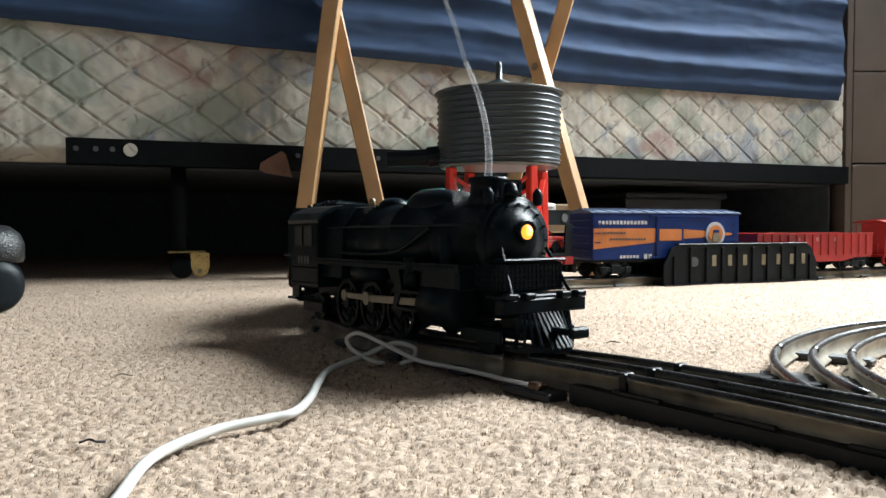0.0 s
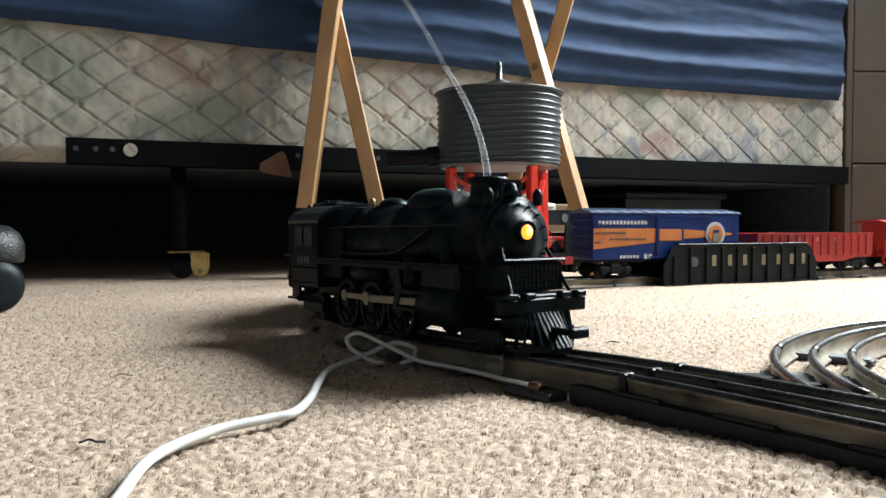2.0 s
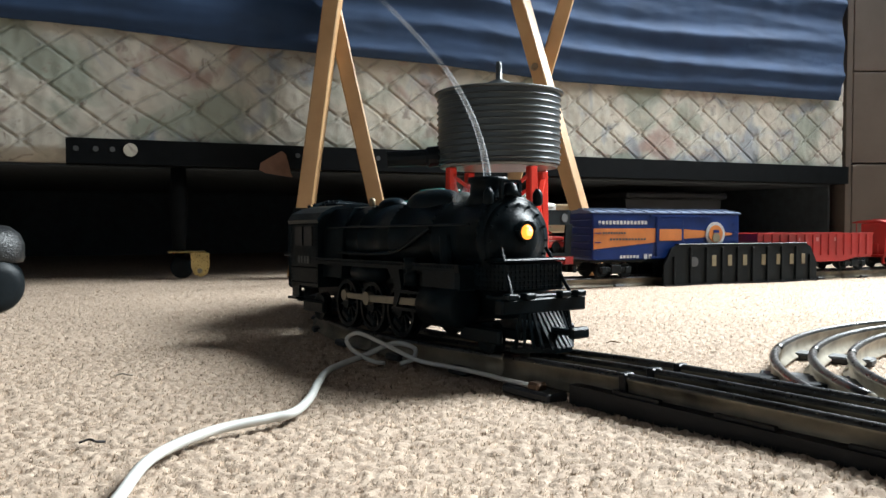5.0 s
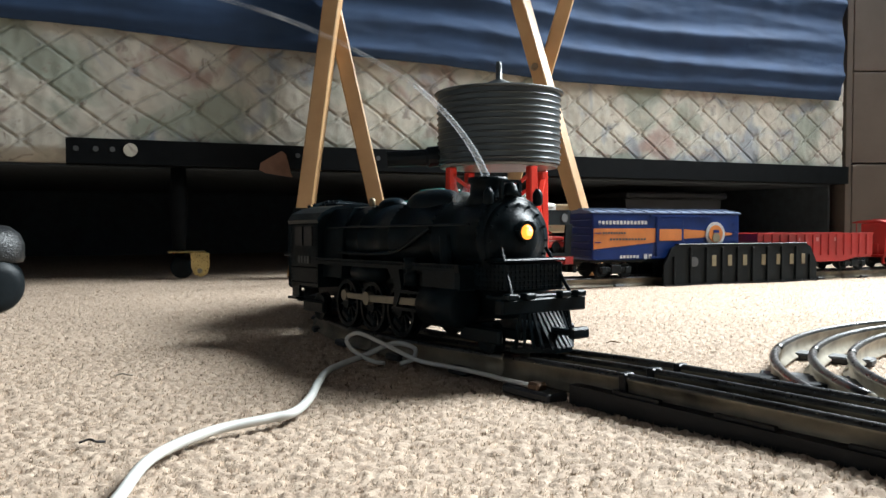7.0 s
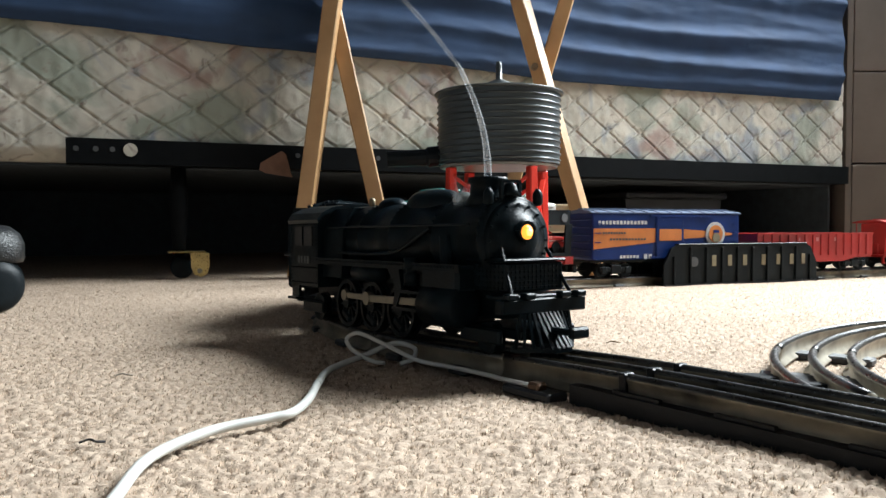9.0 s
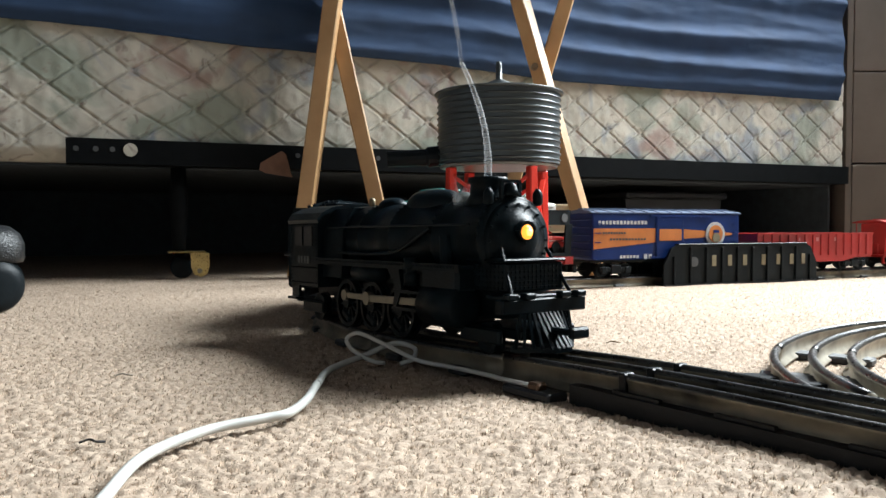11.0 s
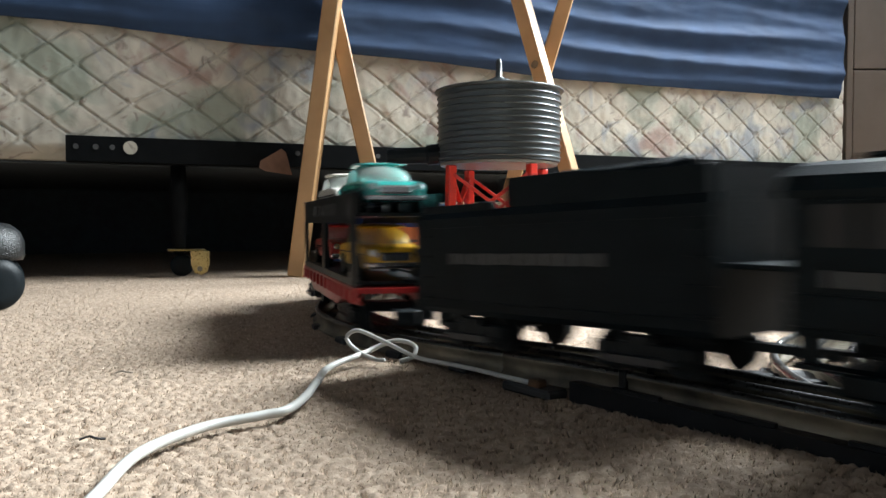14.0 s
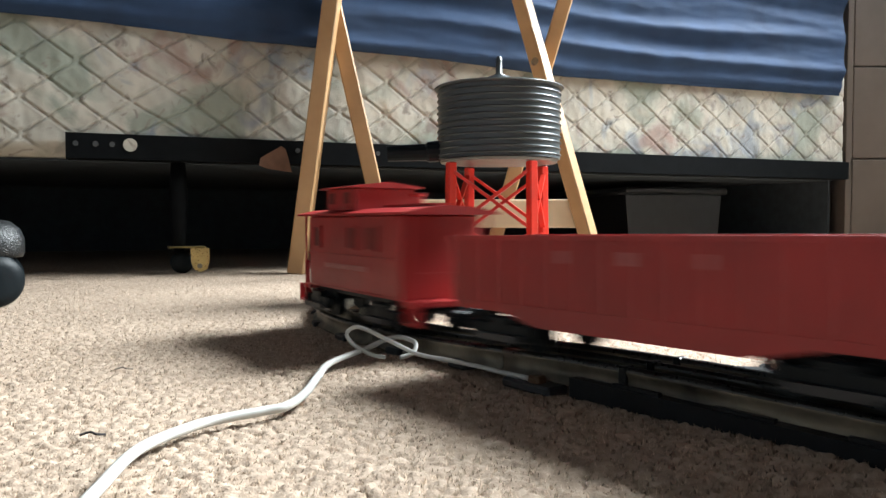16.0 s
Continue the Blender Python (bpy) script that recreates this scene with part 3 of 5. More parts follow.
for k in range(2):
    track_piece("curved_track", "curved three-rail tubular toy train track on carpet", main_line, -BEND_LEN * (1 - k / 2) + 0.0006, -BEND_LEN * (0.5 - k / 2) - 0.0006, 4)
track_piece("straight_track", "straight three-rail tubular toy train track on carpet", main_line, 0.0006, 0.1194, 2)
track_piece("switch_track", "straight run of a three-rail toy train switch", main_line, 0.1206, 0.40, 2)
for k in range(5):
    track_piece("straight_track", "straight three-rail tubular toy train track on carpet", main_line, -BEND_LEN - 0.254 * (k + 1) + 0.0006, -BEND_LEN - 0.254 * k - 0.0006, 3)
SIDE_C, SIDE_R = (0.4177, 0.2503), 0.267


def side_line(s):
    a = radians(176) - s / SIDE_R
    return SIDE_C[0] + SIDE_R * math.cos(a), SIDE_C[1] + SIDE_R * math.sin(a), a - math.pi / 2, RAILTOP_Z + 0.004 - min(0.003, s * 0.02)


track_piece("switch_branch", "curved branch rails of a three-rail toy train switch", side_line, 0.0, 0.115, 2, RAILLIT)
for k in range(3):
    track_piece("curved_track", "curved three-rail tubular toy train track on carpet", side_line, 0.1162 + 0.29 * k, 0.1162 + 0.289 * (k + 1), 3, RAILLIT)

# black moulded plate under the switch
sw = thing("track_switch", "black moulded plastic base plate of a toy train switch", "switch base")
bm = bmesh.new()
h = radians(NEAR_H)
fx, fy, nx_, ny_ = math.cos(h), math.sin(h), -math.sin(h), math.cos(h)


def beside(s, off):
    x, y, hh = path(s)
    return x + off * nx_, y + off * ny_


prism(bm, [beside(0.168, -0.0235), beside(0.40, -0.0245), beside(0.40, 0.04), beside(0.168, 0.024)], 0.0, 0.0098, "xy")
part("plate", bm, BASE, sw)
for s in (0.19, 0.235, 0.28):
    bm = bmesh.new()
    prism(bm, [beside(s, -0.0225), beside(s + 0.022, -0.0225), beside(s + 0.022, -0.0205), beside(s, -0.0205)], 0.008, 0.0112, "xy")
    part("rib", bm, BASE, sw)
bm = bmesh.new()
prism(bm, [(0.105, 0.312), (0.125, 0.352), (0.175, 0.340), (0.23, 0.29), (0.24, 0.21), (0.18, 0.18), (0.14, 0.25)], 0.0, 0.0075, "xy")
part("branch_plate", bm, BASE, sw)
for p in ((0.140, 0.325), (0.150, 0.312), (0.186, 0.305), (0.182, 0.288)):
    part("boss", boxes(((0.013, 0.006, 0.003), (*p, 0.0088)), bevel=0.0006), BASE, sw)
for off in (-0.0167, 0.0, 0.0167):
    bm = bmesh.new()
    box(bm, (0.0035, 0.0062, 0.011), (*beside(0.192, off), rail_z(0.192) - 0.0054), 0.0006, Matrix.Rotation(h, 4, "Z"))
    part("rail_joint", bm, BASE, sw)
lock = thing("track_lockon", "small black wire connector clipped to the track", "connector")
bm = bmesh.new()
x, y, hh = path(0.1)
box(bm, (0.03, 0.012, 0.004), (*beside(0.147, -0.0235), 0.003), 0.001, Matrix.Rotation(hh, 4, "Z"))
part("plate", bm, TIE, lock)
bm = bmesh.new()
box(bm, (0.007, 0.006, 0.005), (*beside(0.150, -0.0245), 0.0055), 0.001, Matrix.Rotation(hh, 4, "Z"))
part("spring_clip", bm, mat("copper_clip", (0.1, 0.055, 0.03), 0.5, 0.5), lock, "coppery spring clip")

# ---- rolling stock: x forward, y to its left, z up from the rail heads ----


def wheel_mesh(r, w=0.005):
    return lathe(bmesh.new(), [(r * 0.55, -w / 2 + 0.0008), (r * 0.9, -w / 2), (r, -w / 2), (r, w / 2 - 0.0012), (r * 1.09, w / 2 - 0.001), (r * 1.09, w / 2)], (0, 0, 0), "y", 24)


def truck(parent, x, metal=None):
    tk = part("truck", boxes(((0.016, 0.026, 0.006), (x, 0, 0.012)), ((0.046, 0.003, 0.0055), (x, -0.0225, 0.0095)), ((0.046, 0.003, 0.0055), (x, 0.0225, 0.0095)),
                             ((0.014, 0.0042, 0.011), (x, -0.0228, 0.0098)), ((0.014, 0.0042, 0.011), (x, 0.0228, 0.0098)),
                             ((0.008, 0.0045, 0.008), (x - 0.017, -0.023, 0.0086)), ((0.008, 0.0045, 0.008), (x + 0.017, -0.023, 0.0086)),
                             ((0.008, 0.0045, 0.008), (x - 0.017, 0.023, 0.0086)), ((0.008, 0.0045, 0.008), (x + 0.017, 0.023, 0.0086)), bevel=0.0008), BLACKP, parent)
    for dx in (-0.017, 0.017):
        for y in (-0.0165, 0.0165):
            wh = part("wheel", wheel_mesh(0.0083), metal or BLACKP, tk, smooth=False)
            wh.location = (x + dx, y, 0.0083)
            if y > 0:
                wh.rotation_euler = (0, 0, math.pi)
    bm = boxes(((0.03, 0.004, 0.003), (x, -0.0255, 0.006)))
    part("leaf_spring", bm, TIE, tk)
    return tk


def coupler(parent, x, sgn):
    part("coupler", boxes(((0.018, 0.006, 0.003), (x + sgn * 0.002, 0, 0.0085)), ((0.006, 0.014, 0.009), (x + sgn * 0.011, 0, 0.0105)), bevel=0.0012), BLACKP, parent)


def bars_row(parent, x0, x1, y, z, h, n, material, gap=0.35, name="lettering"):
    """A row of plain letter-sized bars."""
    step = (x1 - x0) / n
    for k in range(n):
        part(name, boxes(((abs(step) * (1 - gap), 0.0006, h * (1.0, 0.92, 0.97)[k % 3]), (x0 + step * (k + 0.5), y, z))), material, parent)


def build_loco():
    eng = thing("steam_locomotive", "black die-cast toy steam locomotive with a glowing headlamp", "toy locomotive")
    zc, r = 0.0535, 0.0212
    b = lathe(bmesh.new(), [(r * 0.9, -0.075), (r, -0.073), (r, -0.030), (r + 0.0007, -0.0295), (r + 0.0007, -0.027), (r, -0.0265), (r, 0.006), (r + 0.0007, 0.0065), (r + 0.0007, 0.009), (r, 0.0095),
                            (r - 0.0006, 0.048), (r + 0.0002, 0.0485), (r + 0.0002, 0.0515), (r - 0.0006, 0.052), (r - 0.0006, 0.088), (r + 0.0008, 0.0885), (r + 0.0008, 0.092), (r - 0.001, 0.0935)], (0, 0, zc), "x", 40)
    part("boiler", b, BLACK, eng, smooth=True)
    sb = part("smokebox_front", lathe(bmesh.new(), [(r - 0.001, 0.0935), (r - 0.004, 0.0945), (0.0135, 0.0952), (0.013, 0.0965), (0.008, 0.0985), (0.004, 0.099)], (0, 0, zc), "x", 40), BLACK, eng, smooth=True)
    bm = bmesh.new()
    for k in range(16):
        a = 2 * math.pi * k / 16
        lathe(bm, [(0.0007, 0), (0.0007, 0.0012)], (0.0945, 0.0175 * math.cos(a), zc + 0.0175 * math.sin(a)), "x", 6)
    part("bolt_ring", bm, BLACK, sb)
    bm = bmesh.new()
    for k in range(28):
        a = math.pi * (0.02 + 0.96 * k / 27)
        box(bm, (0.0011, 0.0009, 0.0009), (0.0902, (r + 0.0008) * math.cos(a), zc + (r + 0.0008) * math.sin(a)))
    part("rivet_band", bm, BLACK, sb)
    hl = part("headlamp", lathe(bmesh.new(), [(0.0046, 0.093), (0.0050, 0.096), (0.0050, 0.1015), (0.0040, 0.1015)], (0, 0, 0.0575), "x", 24), BLACK, eng, smooth=False)
    part("lens", lathe(bmesh.new(), [(0.0039, 0.1012), (0.0031, 0.1022), (0.0016, 0.1029), (0.0003, 0.1031)], (0, 0, 0.0575), "x", 24), LAMPGLOW, hl, "glowing amber headlamp lens", True)
    part("bulb", lathe(bmesh.new(), [(0.0002, 0.1030), (0.0018, 0.1032), (0.0011, 0.1038), (0.0002, 0.1040)], (0, 0, 0.0575), "x", 16), LAMPCORE, hl, smooth=True)
    part("visor", prism(bmesh.new(), [(0.0054 * math.cos(a), 0.0575 + 0.0054 * math.sin(a)) for a in [math.pi * (0.05 + 0.9 * k / 10) for k in range(11)]] + [(0.0049 * math.cos(a), 0.0575 + 0.0049 * math.sin(a)) for a in [math.pi * (0.95 - 0.9 * k / 10) for k in range(11)]], 0.0985, 0.1022, "yz"), BLACK, hl)
    for y in (-0.0135, 0.0135):
        part("marker_lamp", lathe(bmesh.new(), [(0.0016, 0.0), (0.0026, 0.001), (0.0026, 0.006), (0.001, 0.0085)], (0.0915, y * 1.15, 0.0705), "z", 10), BLACK, eng, smooth=True)
    part("bell", lathe(bmesh.new(), [(0.0046, 0.0), (0.0038, 0.002), (0.003, 0.005), (0.001, 0.0064)], (0.0915, -0.002, 0.0755), "z", 14), BLACK, eng, smooth=True)
    part("bell_yoke", boxes(((0.002, 0.0016, 0.009), (0.0915, -0.0075, 0.0775)), ((0.002, 0.0016, 0.009), (0.0915, 0.0035, 0.0775)), ((0.002, 0.012, 0.0016), (0.0915, -0.002, 0.0822))), BLACK, eng)
    part("smokestack", lathe(bmesh.new(), [(0.0125, 0.071), (0.0092, 0.0765), (0.0088, 0.082), (0.0102, 0.0828), (0.0102, 0.0853), (0.007, 0.0853), (0.0065, 0.0815)], (0.0712, 0, 0), "z", 28), BLACK, eng, smooth=True)
    part("sand_dome", dome((0.024, 0, 0.0735), 0.0235, 0.0115, 0.0085), BLACK, eng, smooth=True)
    part("steam_dome", dome((-0.022, 0, 0.0735), 0.0105, 0.0085, 0.0055), BLACK, eng, smooth=True)
    # paler than the other domes: the highlight on it is in the colour
    part("dome_lid", dome((0.052, 0, 0.0735), 0.0065, 0.007, 0.0055), mat("highlight_enamel", (0.12, 0.13, 0.125), 0.25), eng, "shiny lid with its bright highlight in the colour", True)
    part("whistle", lathe(bmesh.new(), [(0.0012, 0.07), (0.0012, 0.0745), (0.0021, 0.075), (0.0021, 0.0785), (0.0008, 0.0798)], (-0.043, -0.003, 0), "z", 10), mat("dull_brass", (0.2, 0.16, 0.1), 0.4, 0.7), eng, "dull brass whistle", True)
    for y in (-1, 1):
        part("running_board", boxes(((0.158, 0.009, 0.0022), (0.006, y * 0.0238, 0.0405)), ((0.158, 0.0012, 0.004), (0.006, y * 0.028, 0.0402))), BLACK, eng)
        part("handrail", tube(bmesh.new(), [(-0.068, y * 0.0222, 0.0615), (0.085, y * 0.0222, 0.0615)], 0.0007, 6), BLACK, eng)
        part("injector_pipe", tube(bmesh.new(), smooth_line([(-0.05, y * 0.023, 0.046), (-0.01, y * 0.0235, 0.0455), (0.02, y * 0.0225, 0.048), (0.05, y * 0.0215, 0.06)], 4), 0.0011, 6), BLACK, eng)
        part("air_pump", lathe(bmesh.new(), [(0.0042, 0.03), (0.0042, 0.036), (0.003, 0.0365), (0.003, 0.0385), (0.0042, 0.039), (0.0042, 0.0445)], (0.04, y * 0.0265, 0), "z", 14), BLACK, eng, smooth=True)
        part("air_tank", lathe(bmesh.new(), [(0.003, -0.016), (0.0052, -0.0145), (0.0052, 0.0145), (0.003, 0.016)], (-0.012, y * 0.0225, 0.0345), "x", 14), BLACK, eng, smooth=True)
        cyl = part("cylinder", lathe(bmesh.new(), [(0.008, 0.053), (0.0105, 0.054), (0.0105, 0.082), (0.008, 0.083)], (0, y * 0.0232, 0.0215), "x", 20), BLACK, eng, smooth=True)
        part("valve_chest", boxes(((0.032, 0.013, 0.013), (0.0675, y * 0.0222, 0.0345)), bevel=0.002), BLACK, cyl)
        part("steam_pipe", tube(bmesh.new(), [(0.066, y * 0.022, 0.038), (0.063, y * 0.0205, 0.056)], 0.0034, 10), BLACK, cyl)
        part("guide_bar", boxes(((0.034, 0.002, 0.0016), (0.036, y * 0.0255, 0.0262)), ((0.034, 0.002, 0.0016), (0.036, y * 0.0255, 0.0168))), BLACK, eng)
        part("valve_hanger", prism(bmesh.new(), [(0.014, 0.039), (0.026, 0.039), (0.029, 0.028), (0.024, 0.018), (0.020, 0.018), (0.0225, 0.028)], y * 0.0235, y * 0.0262), BLACK, eng)
        part("cab_step", boxes(((0.011, 0.002, 0.012), (-0.106, y * 0.0265, 0.020)), ((0.013, 0.006, 0.0015), (-0.106, y * 0.0275, 0.0145))), BLACK, eng)
    out = [(-0.0275, 0.023), (-0.0275, 0.065), (-0.0245, 0.0695), (-0.017, 0.0730), (-0.008, 0.0748), (0.0, 0.0753), (0.008, 0.0748), (0.017, 0.0730), (0.0245, 0.0695), (0.0275, 0.065), (0.0275, 0.023)]
    cab = part("cab", prism(bmesh.new(), out, -0.113, -0.071, "yz"), BLACK, eng)
    part("cab_roof", prism(bmesh.new(), [(a * 1.05, b + 0.0015) for a, b in out[1:-1]] + [(a * 1.02, b - 0.0008) for a, b in reversed(out[1:-1])], -0.1155, -0.0685, "yz"), BLACK, cab)
    part("roof_hatch", boxes(((0.016, 0.014, 0.002), (-0.094, 0, 0.0775)), bevel=0.0008), BLACK, cab)
    for y in (-1, 1):
        for x in (-0.099, -0.084):
            part("cab_window", boxes(((0.0115, 0.0008, 0.0125), (x, y * 0.0279, 0.0560))), mat_dark, cab)
        bars_row(cab, -0.101, -0.082, y * 0.0281, 0.0405, 0.005, 4, DIMPRINT, name="road_number")
    bm = bmesh.new()
    for y in (-0.0279, 0.0279):
        for k in range(17):
            for z in (0.0255, 0.0355, 0.0638):
                box(bm, (0.0009, 0.0007, 0.0009), (-0.1115 + k * 0.00245, y, z))
        for k in range(14):
            for x in (-0.1115, -0.0722):
                box(bm, (0.0009, 0.0007, 0.0009), (x, y, 0.0275 + k * 0.0026))
    tagged(part("rivet_pattern", bm, BLACK, cab), kind="stuff")
    part("apron_plate", boxes(((0.026, 0.044, 0.0018), (-0.1255, 0, 0.0425)), bevel=0.0005), BLACK, eng, "flat steel apron towards the tender")
    bm = bmesh.new()
    for y in (-1, 1):
        for k in range(56):
            box(bm, (0.0009, 0.0007, 0.0009), (-0.071 + k * 0.00276, y * 0.0287, 0.0408))
        for x in (-0.0285, 0.008, 0.05):
            for k in range(9):
                a = math.pi * (0.06 + 0.42 * k / 9)
                box(bm, (0.0009, 0.0009, 0.0009), (x, y * 0.0221 * math.cos(a), zc + 0.0221 * math.sin(a)))
    tagged(part("rivet_pattern", bm, BLACK, eng), kind="stuff")
    part("firebox", prism(bmesh.new(), [(-0.024, 0.03), (-0.0225, 0.06), (-0.015, 0.0735), (0.015, 0.0735), (0.0225, 0.06), (0.024, 0.03)], -0.0715, -0.045, "yz"), BLACK, eng)
    part("frame", boxes(((0.20, 0.022, 0.016), (-0.004, 0, 0.024)), ((0.15, 0.018, 0.01), (-0.01, 0, 0.012)), ((0.115, 0.03, 0.008), (-0.005, 0, 0.033))), BLACK, eng)
    fp = part("front_platform", boxes(((0.028, 0.036, 0.0135), (0.0930, 0, 0.0365)), ((0.030, 0.039, 0.0015), (0.0930, 0, 0.0443)), bevel=0.0008), BLACK, eng)
    bm = bmesh.new()
    for i in range(14):
        for j in range(5):
            box(bm, (0.0008, 0.0014, 0.0013), (0.1072, -0.0165 + i * 0.00254, 0.0315 + j * 0.0025))
    for i in range(9):
        for j in range(5):
            box(bm, (0.0014, 0.0008, 0.0013), (0.081 + i * 0.0029, -0.0181, 0.0315 + j * 0.0025))
    part("rivet_grid", bm, BLACK, fp)
    pb = part("pilot_beam", boxes(((0.006, 0.052, 0.007), (0.1115, 0, 0.0235)), ((0.014, 0.046, 0.002), (0.105, 0, 0.0275)), bevel=0.0007), BLACK, eng)
    for y in (-0.021, -0.011, 0.011, 0.021):
        part("beam_fitting", boxes(((0.005, 0.006, 0.003), (0.1145, y, 0.0282)), bevel=0.0006), BLACK, pb)
    for y in (-0.014, 0.014):
        part("brace_rod", tube(bmesh.new(), [(0.112, y * 1.3, 0.028), (0.099, y, 0.050)], 0.0009, 6), BLACK, pb)
    pl = part("pilot", prism(bmesh.new(), [(0.112, -0.019), (0.1265, -0.005), (0.1265, 0.005), (0.112, 0.019)], 0.003, 0.0055, "xy"), BLACK, eng)
    for k in range(13):
        y = -0.0178 + 0.0356 * k / 12
        xb = 0.1262 if abs(y) < 0.005 else 0.1262 - (abs(y) - 0.005) * 1.0
        part("slat", bar((0.1135, y * 0.82, 0.0205), (xb, y, 0.0045), 0.0014, 0.0014, 0.0), BLACK, pl)
    part("front_coupler", boxes(((0.014, 0.005, 0.003), (0.126, 0, 0.0125)), ((0.004, 0.011, 0.005), (0.1335, 0.002, 0.0125)), bevel=0.001), BLACK, eng)
    for x, rr in ((-0.087, 0.009), (0.094, 0.0075)):
        tk = part("pony_truck", boxes(((0.04, 0.03, 0.005), (x, 0, 0.0105)), ((0.03, 0.003, 0.007), (x, -0.0225, 0.0095)), ((0.03, 0.003, 0.007), (x, 0.0225, 0.0095)), bevel=0.0008), BLACK, eng)
        for y in (-0.0165, 0.0165):
            w = part("wheel", wheel_mesh(rr), BLACK, tk)
            w.location = (x, y, rr)
            if y > 0:
                w.rotation_euler = (0, 0, math.pi)
    drivers = []
    for x in (-0.046, -0.0145, 0.017):
        for sg in (-1, 1):
            bm = lathe(bmesh.new(), [(0.0122, -0.0025), (0.0145, -0.0025), (0.0145, 0.0013), (0.0158, 0.0015), (0.0158, 0.0025), (0.012, 0.0025)], (0, 0, 0), "y", 32, False)
            w = part("driving_wheel", bm, BLACK, eng)
            part("hub", lathe(bmesh.new(), [(0.0032, -0.0032), (0.0032, 0.0022)], (0, 0, 0), "y", 14), BLACK, w)
            for k in range(10):
                a = 2 * math.pi * k / 10
                bm = bmesh.new()
                box(bm, (0.0105, 0.002, 0.0014), (0.0072 * math.cos(a), 0.0003, 0.0072 * math.sin(a)), 0, Matrix.Rotation(-a, 4, "Y"))
                part("spoke", bm, BLACK, w)
            bm = bmesh.new()
            box(bm, (0.012, 0.0024, 0.006), (-0.0, -0.0004, 0.0095), 0.0015)
            part("counterweight", bm, BLACK, w)
            part("crank_pin", lathe(bmesh.new(), [(0.0022, -0.006), (0.0022, -0.001)], (0.0, 0, -0.0062), "y", 10), BLACK, w)
            w.location = (x, sg * 0.0172, 0.0145)
            drivers.append((w, x, sg))
    rods = []
    for sg in (-1, 1):
        bm = bmesh.new()
        box(bm, (0.063, 0.0016, 0.0035), (-0.0145, 0, 0), 0.0004)
        for x in (-0.046, -0.0145, 0.017):
            lathe(bm, [(0.0034, -0.0012), (0.0034, 0.0012)], (x, 0, 0), "y", 14)
        rd = part("side_rod", bm, STEEL, eng, "dull steel connecting rod")
        bm = bmesh.new()
        box(bm, (0.062, 0.0016, 0.0042), (0.017, 0, 0), 0.0004)
        lathe(bm, [(0.004, -0.0012), (0.004, 0.0012)], (-0.0145, 0, 0), "y", 14)
        box(bm, (0.009, 0.003, 0.0075), (0.046, 0, 0), 0.001)
        mr = part("main_rod", bm, STEEL, eng, "dull steel main rod")
        rods.append((rd, mr, sg))
    return eng, drivers, rods


def dome(at, rx, ry, rz):
    bm = bmesh.new()
    bmesh.ops.create_uvsphere(bm, u_segments=28, v_segments=14, radius=1.0)
    for v in bm.verts:
        k = 1 if v.co.z > 0 else 1.5
        v.co = Vector((math.copysign(abs(v.co.x) ** 0.8, v.co.x) * rx, v.co.y * ry, v.co.z * rz * k)) + Vector(at)
    return bm


mat_dark = mat("dark_opening", (0.004, 0.004, 0.005), 0.6)
loco, DRIVERS, RODS = build_loco()


def build_tender():
    t = thing("tender", "black toy coal tender with faded lettering", "toy tender")
    body = part("body", prism(bmesh.new(), [(-0.026, 0.0165), (-0.0272, 0.019), (-0.0272, 0.0625), (-0.0245, 0.066), (0.0245, 0.066), (0.0272, 0.0625), (0.0272, 0.019), (0.026, 0.0165)], -0.079, 0.098, "yz"), TENDER, t)
    part("coal_bunker", prism(bmesh.new(), [(-0.012, 0.066), (-0.012, 0.0790), (0.035, 0.0785), (0.055, 0.0765), (0.095, 0.0755), (0.095, 0.066)], -0.0245, 0.0245), TENDER, body)
    bm = bmesh.new()
    for k in range(150):
        x, y = random.uniform(-0.006, 0.072), random.uniform(-0.021, 0.021)
        bmesh.ops.create_icosphere(bm, subdivisions=1, radius=random.uniform(0.0018, 0.0034), matrix=Matrix.Translation((x, y, 0.0765 + 0.0035 * (1 - abs(y) / 0.021) - 0.00005 * x)))
    tagged(part("coal_load", bm, BLACK, body), kind="stuff")
    part("water_hatch", lathe(bmesh.new(), [(0.007, 0.066), (0.007, 0.07), (0.0055, 0.0715)], (-0.055, 0, 0), "z", 18), TENDER, body)
    part("rear_rim", boxes(((0.056, 0.002, 0.004), (-0.046, -0.024, 0.067)), ((0.056, 0.002, 0.004), (-0.046, 0.024, 0.067)), ((0.002, 0.05, 0.004), (-0.074, 0, 0.067))), TENDER, body)
    for y in (-1, 1):
        bars_row(t, -0.045 * -y if y > 0 else -0.05, 0.05 if y < 0 else -0.05, y * 0.0276, 0.043, 0.0052, 12, DIMPRINT)
        part("seam", boxes(((0.170, 0.0007, 0.001), (0.011, y * 0.0275, 0.0585)), ((0.170, 0.0007, 0.001), (0.011, y * 0.0275, 0.0225))), TENDER, t)
        for x in (-0.071, 0.092):
            part("ladder", boxes(*[((0.008, 0.0012, 0.001), (x, y * 0.028, z)) for z in (0.024, 0.034, 0.044, 0.054)]), TENDER, t)
    part("underframe", boxes(((0.172, 0.040, 0.003), (0.010, 0, 0.0175))), BLACKP, t)
    truck(t, 0.062)
    truck(t, -0.038)
    coupler(t, -0.076, -1)
    part("drawbar", boxes(((0.04, 0.005, 0.003), (0.108, 0, 0.012))), BLACKP, t)
    return t


